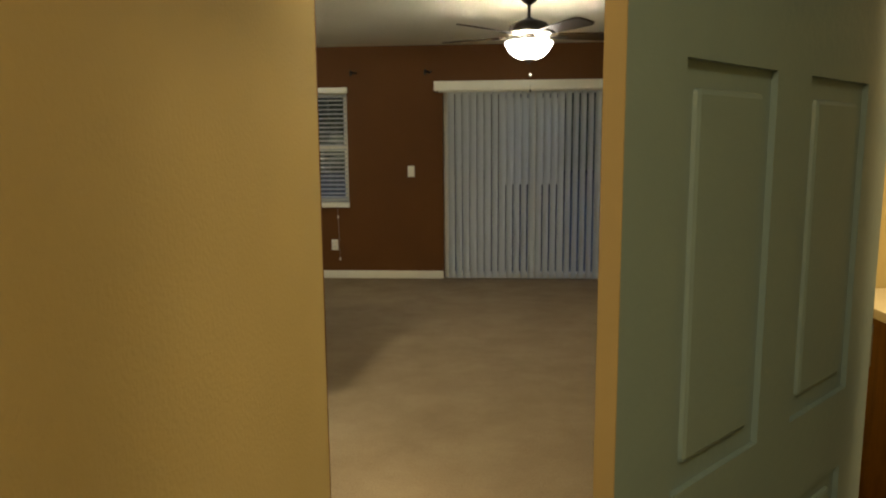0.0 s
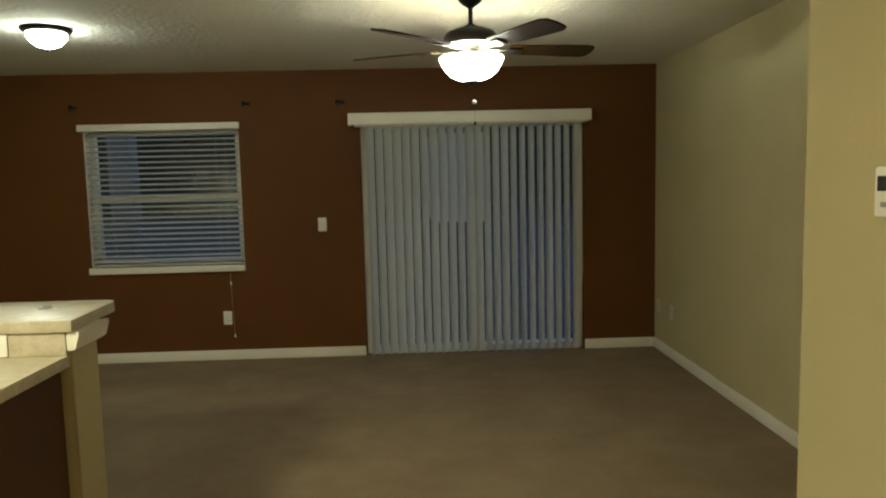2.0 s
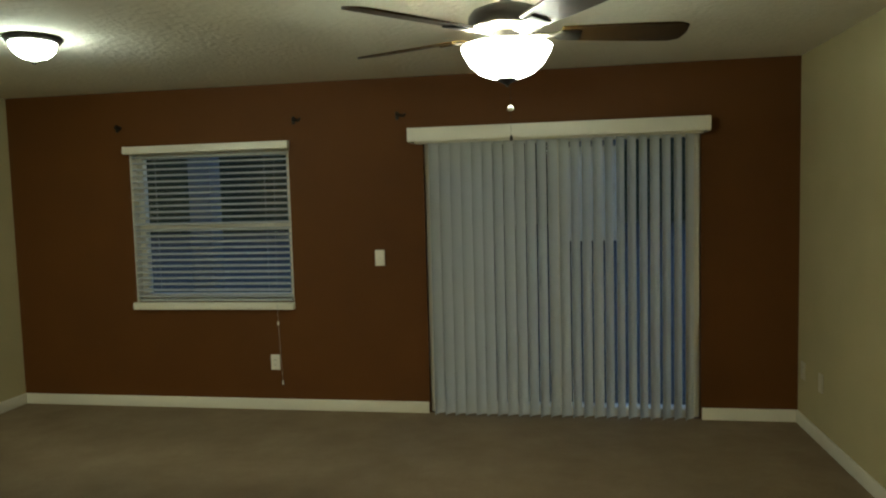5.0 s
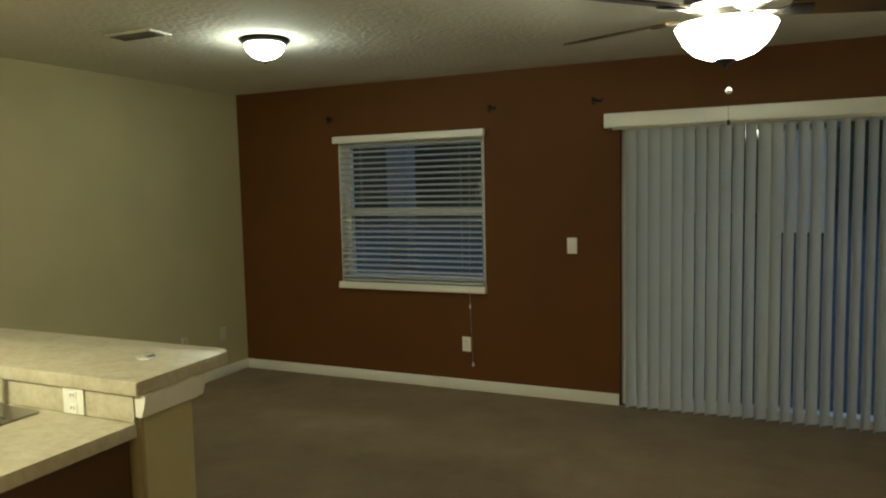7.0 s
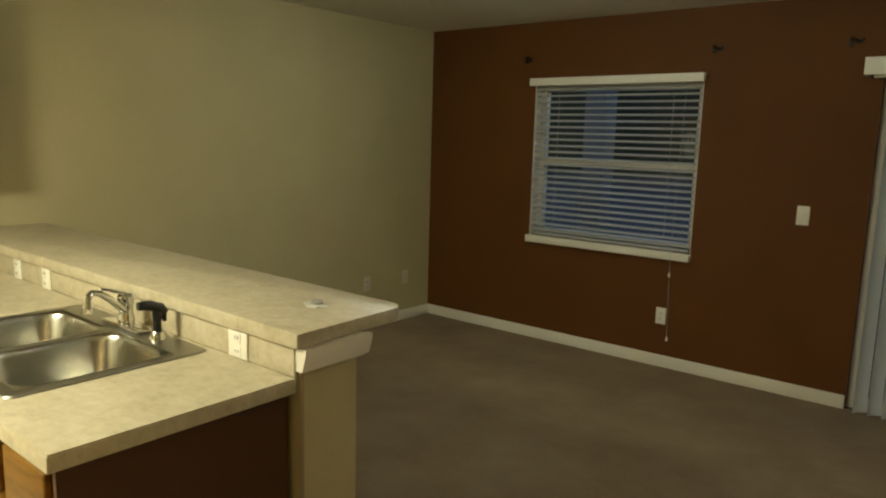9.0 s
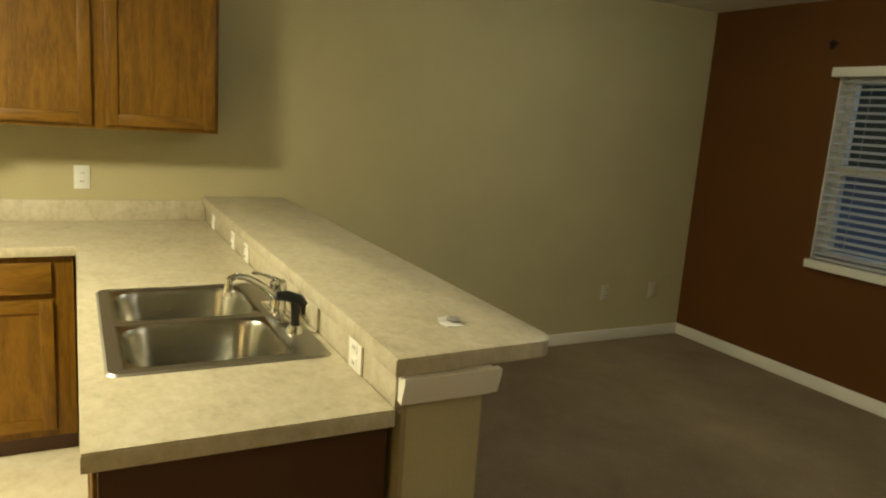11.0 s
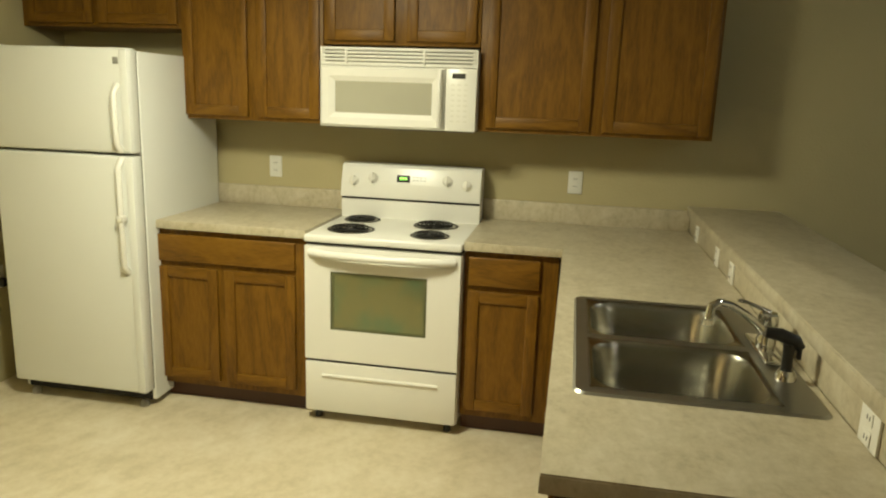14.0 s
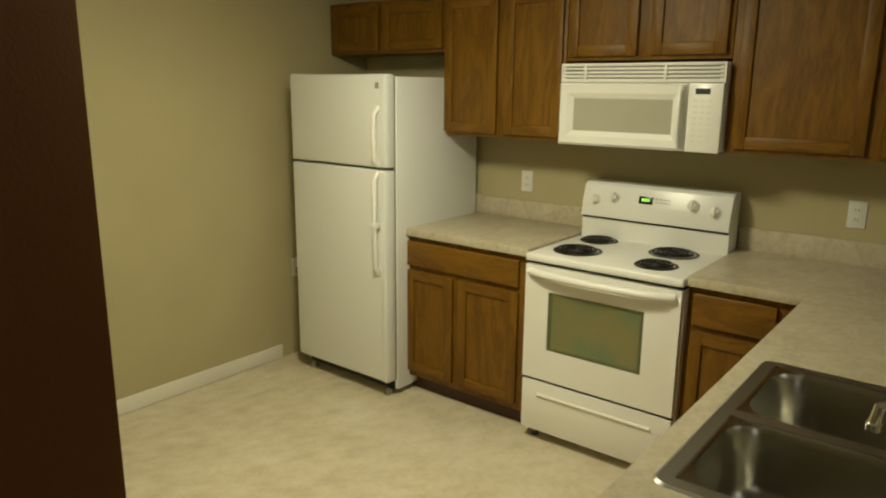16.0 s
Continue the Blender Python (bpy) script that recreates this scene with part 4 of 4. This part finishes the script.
# ---- stove ----
def stove():
    y0, y1 = 2.161, 2.903
    f = -3.021
    t = thing("electric_stove", (-3.35, 2.529, 0), "white freestanding electric stove with four coil burners", "stove")
    part("body", box(W + 0.03, f, y0, y1, 0.045, 0.872, 0.004), M_WHITE, t)
    top = part("cooktop", box(W + 0.03, -2.986, y0, y1, 0.884, 0.920, 0.010, 3), M_WHITE, t)
    part("seam", box(W + 0.04, f + 0.012, y0 + 0.004, y1 - 0.004, 0.872, 0.884), M_DARK, t)
    prof = [(W + 0.03, 0.905), (-3.53, 0.905), (-3.53, 1.012), (-3.54, 1.019), (-3.54, 1.025), (-3.513, 1.029), (-3.525, 1.105), (-3.55, 1.185), (-3.565, 1.20), (W + 0.03, 1.20)]
    bg = part("backguard", extruded(prof, 1, y0, y1, 0.003), M_WHITE, t)
    part("seam", box(-3.542, -3.528, y0 + 0.004, y1 - 0.004, 1.017, 1.025), M_DARK, bg)
    for cx, cy, r in ((-3.449, 2.303, 0.078), (-3.174, 2.330, 0.098), (-3.408, 2.700, 0.098), (-3.145, 2.723, 0.078)):
        pan = part("drip_pan", turned([(r + 0.012, 0.9205), (r + 0.014, 0.923), (r + 0.006, 0.9235), (r, 0.921)], 36, (cx, cy, 0)), M_COIL, t, "black drip pan")
        part("trim_ring", turned([(r + 0.0135, 0.9203), (r + 0.017, 0.9203), (r + 0.017, 0.9215), (r + 0.0135, 0.922)], 36, (cx, cy, 0)), M_RIM, pan, "thin chrome ring")
        pts = [(cx + (0.016 + (r - 0.016) * k / 96) * math.cos(k * 2 * math.pi * 4 / 96), cy + (0.016 + (r - 0.016) * k / 96) * math.sin(k * 2 * math.pi * 4 / 96), 0.929) for k in range(97)]
        part("coil", tube(pts, 0.0045, 6), M_COIL, pan, "dark spiral heating coil")
    # oven door with a recessed window
    dz0, dz1, d0, d1 = 0.318, 0.868, f + 0.002, -2.988
    wy0, wy1, wz0, wz1 = 2.290, 2.748, 0.470, 0.752
    bm = blank()
    add_box(bm, d0, d1, y0 + 0.004, wy0, dz0, dz1)
    add_box(bm, d0, d1, wy1, y1 - 0.004, dz0, dz1)
    add_box(bm, d0, d1, wy0, wy1, dz0, wz0)
    add_box(bm, d0, d1, wy0, wy1, wz1, dz1)
    bmesh.ops.remove_doubles(bm, verts=bm.verts, dist=0.0005)
    door = part("oven_door", bm, M_WHITE, t, smooth=False)
    part("oven_window", box(d0, d1 - 0.006, wy0 - 0.002, wy1 + 0.002, wz0 - 0.002, wz1 + 0.002), M_OVENGLASS, door, "dark oven glass with yellow-green reflections painted in")
    for a0, a1, c0, c1 in ((wy0 - 0.001, wy0 + 0.016, wz0, wz1), (wy1 - 0.016, wy1 + 0.001, wz0, wz1), (wy0 + 0.016, wy1 - 0.016, wz0 - 0.001, wz0 + 0.012), (wy0 + 0.016, wy1 - 0.016, wz1 - 0.012, wz1 + 0.001)):
        part("window_border", box(d1 - 0.008, d1 - 0.004, a0, a1, c0, c1), M_BORDER, door, "dark glass border")
    pts = []
    for k in range(13):
        u = k / 12
        pts.append((d1 + 0.006 + 0.045 * math.sin(math.pi * u) ** 0.5 if 0 < u < 1 else d1 + 0.004, y0 + 0.03 + u * (y1 - y0 - 0.06), 0.838))
    part("door_handle", tube(pts, 0.017, 12), M_WHITE, door)
    bow = [(d1 - 0.002, y0 + 0.02)] + [(d1 + 0.02 * math.sin(math.pi * k / 12), y0 + 0.02 + (y1 - y0 - 0.04) * k / 12) for k in range(13)] + [(d1 - 0.002, y1 - 0.02)]
    bmh = extruded([(a, b) for a, b in bow], 2, 0.795, 0.806)
    part("handle_lip", bmh, M_WHITE, door)
    part("gap", box(f - 0.01, f + 0.02, y0 + 0.008, y1 - 0.008, 0.303, 0.318), M_DARK, t)
    dr = part("storage_drawer", box(f + 0.002, d1, y0 + 0.004, y1 - 0.004, 0.052, 0.303, 0.006), M_WHITE, t)
    pr = [(d1 - 0.002, 0.228), (d1 + 0.006, 0.230), (d1 + 0.011, 0.239), (d1 + 0.008, 0.245), (d1 - 0.002, 0.247)]
    part("pull_lip", extruded(pr, 1, y0 + 0.09, y1 - 0.09), M_WHITE, dr)
    for yy in (y0 + 0.05, y1 - 0.05):
        for xx in (f - 0.03, W + 0.1):
            part("foot", turned([(0.018, 0.0), (0.018, 0.02), (0.01, 0.045)], 12, (xx, yy, -0.003)), M_BLACK, t)
    # knobs, clock
    for yy, zz in ((2.232, 1.112), (2.335, 1.132), (2.730, 1.132), (2.833, 1.112)):
        b = turned([(0.026, 0.0), (0.026, 0.008), (0.018, 0.014), (0.016, 0.022), (0.0155, 0.024)], 22)
        add_box(b, -0.024, 0.024, -0.005, 0.005, 0.012, 0.034, 0.003)
        bmesh.ops.transform(b, matrix=Matrix.Translation((-3.531, yy, zz)) @ Matrix.Rotation(radians(74), 4, "Y"), verts=b.verts)
        part("knob", b, M_PLASTIC, t)
    b = box(-0.004, 0.001, -0.034, 0.034, -0.018, 0.018, 0.0015)
    tilt = Matrix.Translation((-3.5265, 2.497, 1.135)) @ Matrix.Rotation(radians(-13), 4, "Y")
    bmesh.ops.transform(b, matrix=tilt, verts=b.verts)
    ck = part("clock_display", b, M_BLACK, t, "black clock display")
    for dy, w in ((-0.014, 0.010), (0.0, 0.010), (0.014, 0.010)):
        b = box(0.001, 0.0016, dy - w / 2, dy + w / 2, -0.006, 0.007)
        bmesh.ops.transform(b, matrix=tilt, verts=b.verts)
        part("digit", b, M_GREEN, ck, "lit green digit")
    for dy in (0.055, 0.075, 0.095, 0.115):
        for dz in (-0.006, 0.010):
            b = box(-0.001, 0.0012, dy - 0.006, dy + 0.006, dz - 0.0018, dz + 0.0018)
            bmesh.ops.transform(b, matrix=tilt, verts=b.verts)
            part("print", b, M_MARK, ck)


stove()


# ---- microwave ----
def microwave():
    y0, y1, z0, z1 = 2.130, 2.893, 1.400, 1.774
    f = -3.313
    t = thing("microwave_oven", (-3.5, 2.52, z0), "white over-range microwave oven under the short cabinet", "microwave")
    part("body", box(W + 0.002, f, y0, y1, z0 + 0.004, z1, 0.004), M_WHITE, t)
    part("bottom_tray", box(W + 0.02, f - 0.02, y0 + 0.02, y1 - 0.02, z0 - 0.008, z0 + 0.004), M_MARK, t)
    g0, g1 = 1.692, z1
    bm = blank()
    add_box(bm, f, f + 0.012, y0, y1, g0, g1)
    part("grille", bm, M_WHITE, t)
    for k in range(4):
        zz = 1.708 + k * 0.0165
        part("vent_slot", box(f + 0.0115, f + 0.0125, y0 + 0.025, y1 - 0.025, zz - 0.003, zz + 0.003), M_MARK, t)
        part("louvre", box(f + 0.010, f + 0.024, y0 + 0.012, y1 - 0.012, zz + 0.0035, zz + 0.011, 0.003), M_WHITE, t)
    for yy in (2.26, 2.64):
        part("grille_rib", box(f + 0.012, f + 0.0245, yy - 0.006, yy + 0.006, 1.702, 1.768, 0.002), M_WHITE, t)
    # door: pillow frame round the window
    dy1 = 2.744
    wy0, wy1, wz0, wz1 = 2.207, 2.680, 1.470, 1.616
    bm = blank()
    xo = f + 0.030
    ring = [[(y0 + 0.001, z0 + 0.001), (dy1, z0 + 0.001), (dy1, g0 - 0.004), (y0 + 0.001, g0 - 0.004)], [(y0 + 0.012, z0 + 0.012), (dy1 - 0.01, z0 + 0.012), (dy1 - 0.01, g0 - 0.014), (y0 + 0.012, g0 - 0.014)],
            [(wy0 - 0.03, wz0 - 0.025), (wy1 + 0.02, wz0 - 0.025), (wy1 + 0.02, wz1 + 0.025), (wy0 - 0.03, wz1 + 0.025)], [(wy0, wz0), (wy1, wz0), (wy1, wz1), (wy0, wz1)]]
    depth = [xo - 0.012, xo, xo - 0.002, xo - 0.014]
    rv = [[bm.verts.new((f, a, b)) for a, b in ring[0]]] + [[bm.verts.new((d, a, b)) for a, b in r] for r, d in zip(ring, depth)]
    for a, b in zip(rv, rv[1:]):
        for k in range(4):
            bm.faces.new((a[k], a[(k + 1) % 4], b[(k + 1) % 4], b[k]))
    bm.faces.new(rv[0][::-1])
    bmesh.ops.recalc_face_normals(bm, faces=bm.faces)
    d = part("door", bm, M_WHITE, t, smooth=False)
    part("window", box(f + 0.01, xo - 0.0135, wy0 - 0.002, wy1 + 0.002, wz0 - 0.002, wz1 + 0.002), M_GREYGLASS, d, "pale grey meshed window")
    hz = [(xo + 0.002, 2.722, z0 + 0.02), (xo + 0.026, 2.722, z0 + 0.06), (xo + 0.028, 2.722, 1.54), (xo + 0.024, 2.722, g0 - 0.05), (xo + 0.002, 2.722, g0 - 0.015)]
    part("door_handle", tube(hz, 0.011, 12), M_WHITE, d)
    cp = part("control_panel", box(f, f + 0.026, dy1 + 0.004, y1, z0 + 0.001, g0 - 0.004, 0.004), M_WHITE, t)
    xf = f + 0.0262
    part("display", box(f + 0.02, xf, 2.778, 2.840, 1.642, 1.666), M_BLACK, cp, "black display")
    for r in range(8):
        for c in range(3):
            yy, zz = 2.782 + c * 0.03, 1.615 - r * 0.024
            part("key", box(f + 0.02, xf - 0.0001, yy - 0.009, yy + 0.009, zz - 0.004, zz + 0.004), M_KEY, cp)


microwave()


# ---- refrigerator ----
def fridge():
    y0, y1, h = 0.664, 1.397, 1.722
    f = -2.946
    t = thing("refrigerator", (-3.32, 1.03, 0), "white top-freezer refrigerator in the kitchen corner", "refrigerator")
    part("body", box(W + 0.04, f, y0, y1, 0.03, h - 0.01, 0.006), M_FRIDGE, t)
    part("base_grille", box(f - 0.02, f + 0.005, y0 + 0.02, y1 - 0.02, 0.03, 0.085, 0.003), M_DARK, t, "dark recessed base grille")
    part("gasket", box(f, f + 0.012, y0 + 0.008, y1 - 0.008, 0.09, h - 0.015), M_MARK, t)
    for z0, z1, nm in ((1.257, h, "freezer_door"), (0.09, 1.244, "fridge_door")):
        d = part(nm, box(f + 0.012, f + 0.075, y0, y1, z0, z1, 0.012, 3), M_FRIDGE, t)
        yh = y1 - 0.062
        part("door_trim", box(f + 0.070, f + 0.083, y1 - 0.042, y1 - 0.002, z0 + 0.004, z1 - 0.004, 0.006, 3), M_FRIDGE, d, "raised vertical door trim")
        if nm == "freezer_door":
            a, b = 1.268, 1.56
        else:
            a, b = 0.70, 1.232
        x = f + 0.075
        part("door_handle", tube([(x - 0.004, yh, a), (x + 0.028, yh, a + 0.035), (x + 0.030, yh, (a + b) / 2), (x + 0.028, yh, b - 0.035), (x - 0.004, yh, b)], [0.017, 0.014, 0.013, 0.014, 0.017], 12), M_WHITE, d, "white moulded handle")
        if nm == "fridge_door":
            part("handle_clip", box(x + 0.004, x + 0.046, yh - 0.018, yh + 0.018, 0.945, 0.975, 0.006), M_WHITE, d)
        else:
            part("badge", box(x, x + 0.003, y1 - 0.075, y1 - 0.05, 1.652, 1.682, 0.001), M_MARK, d, "small dark badge")
    part("hinge_cap", box(f + 0.0, f + 0.07, y0 + 0.01, y0 + 0.06, h - 0.002, h + 0.004, 0.002), M_FRIDGE, t)
    for yy in (y0 + 0.06, y1 - 0.06):
        part("foot", turned([(0.022, -0.003), (0.022, 0.015), (0.012, 0.032)], 14, (f + 0.01, yy, 0)), M_MARK, t)
        part("foot", turned([(0.022, -0.003), (0.022, 0.015), (0.012, 0.032)], 14, (W + 0.1, yy, 0)), M_MARK, t)


fridge()

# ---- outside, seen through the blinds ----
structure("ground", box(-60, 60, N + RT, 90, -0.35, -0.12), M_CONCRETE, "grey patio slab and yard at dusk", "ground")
def tree_line(x0, x1, y, base, rough, label):
    """A far, dark strip of trees with an uneven top."""
    n = int((x1 - x0) / 0.35)
    top = [(x0 + (x1 - x0) * k / n, base + rough * noise.noise(Vector((k * 0.31, base, 0))) + 0.4 * rough * noise.noise(Vector((k * 1.7, base, 5)))) for k in range(n + 1)]
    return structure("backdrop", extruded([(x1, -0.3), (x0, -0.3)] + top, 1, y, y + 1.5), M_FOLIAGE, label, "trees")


tree_line(-45, -9.5, 40, 10, 3.5, "tall dark trees at dusk")
tree_line(-12, 45, 43, 8.0, 2.5, "dark trees at dusk behind the made-up garage front")
# made-up garage: a pale surface standing for a bright bluish patch seen outside
garage = thing("garage", (1.65, 30.5, -0.12), "made-up pale garage front standing for a bright bluish patch outside", "garage")
part("wall", box(0.55, 2.75, 28.0, 33.0, -0.12, 3.2, 0.02), M_TRIM, garage)
part("roof", extruded([(0.4, 3.2), (2.9, 3.2), (2.9, 3.35), (0.4, 3.35)], 1, 27.8, 33.2), M_STUCCO, garage)
for k in range(4):
    part("door_panel", box(0.8, 2.5, 27.97, 28.0, -0.08 + 0.6 * k, 0.48 + 0.6 * k, 0.01), M_PLASTIC, garage)
for x in (-3.35,):
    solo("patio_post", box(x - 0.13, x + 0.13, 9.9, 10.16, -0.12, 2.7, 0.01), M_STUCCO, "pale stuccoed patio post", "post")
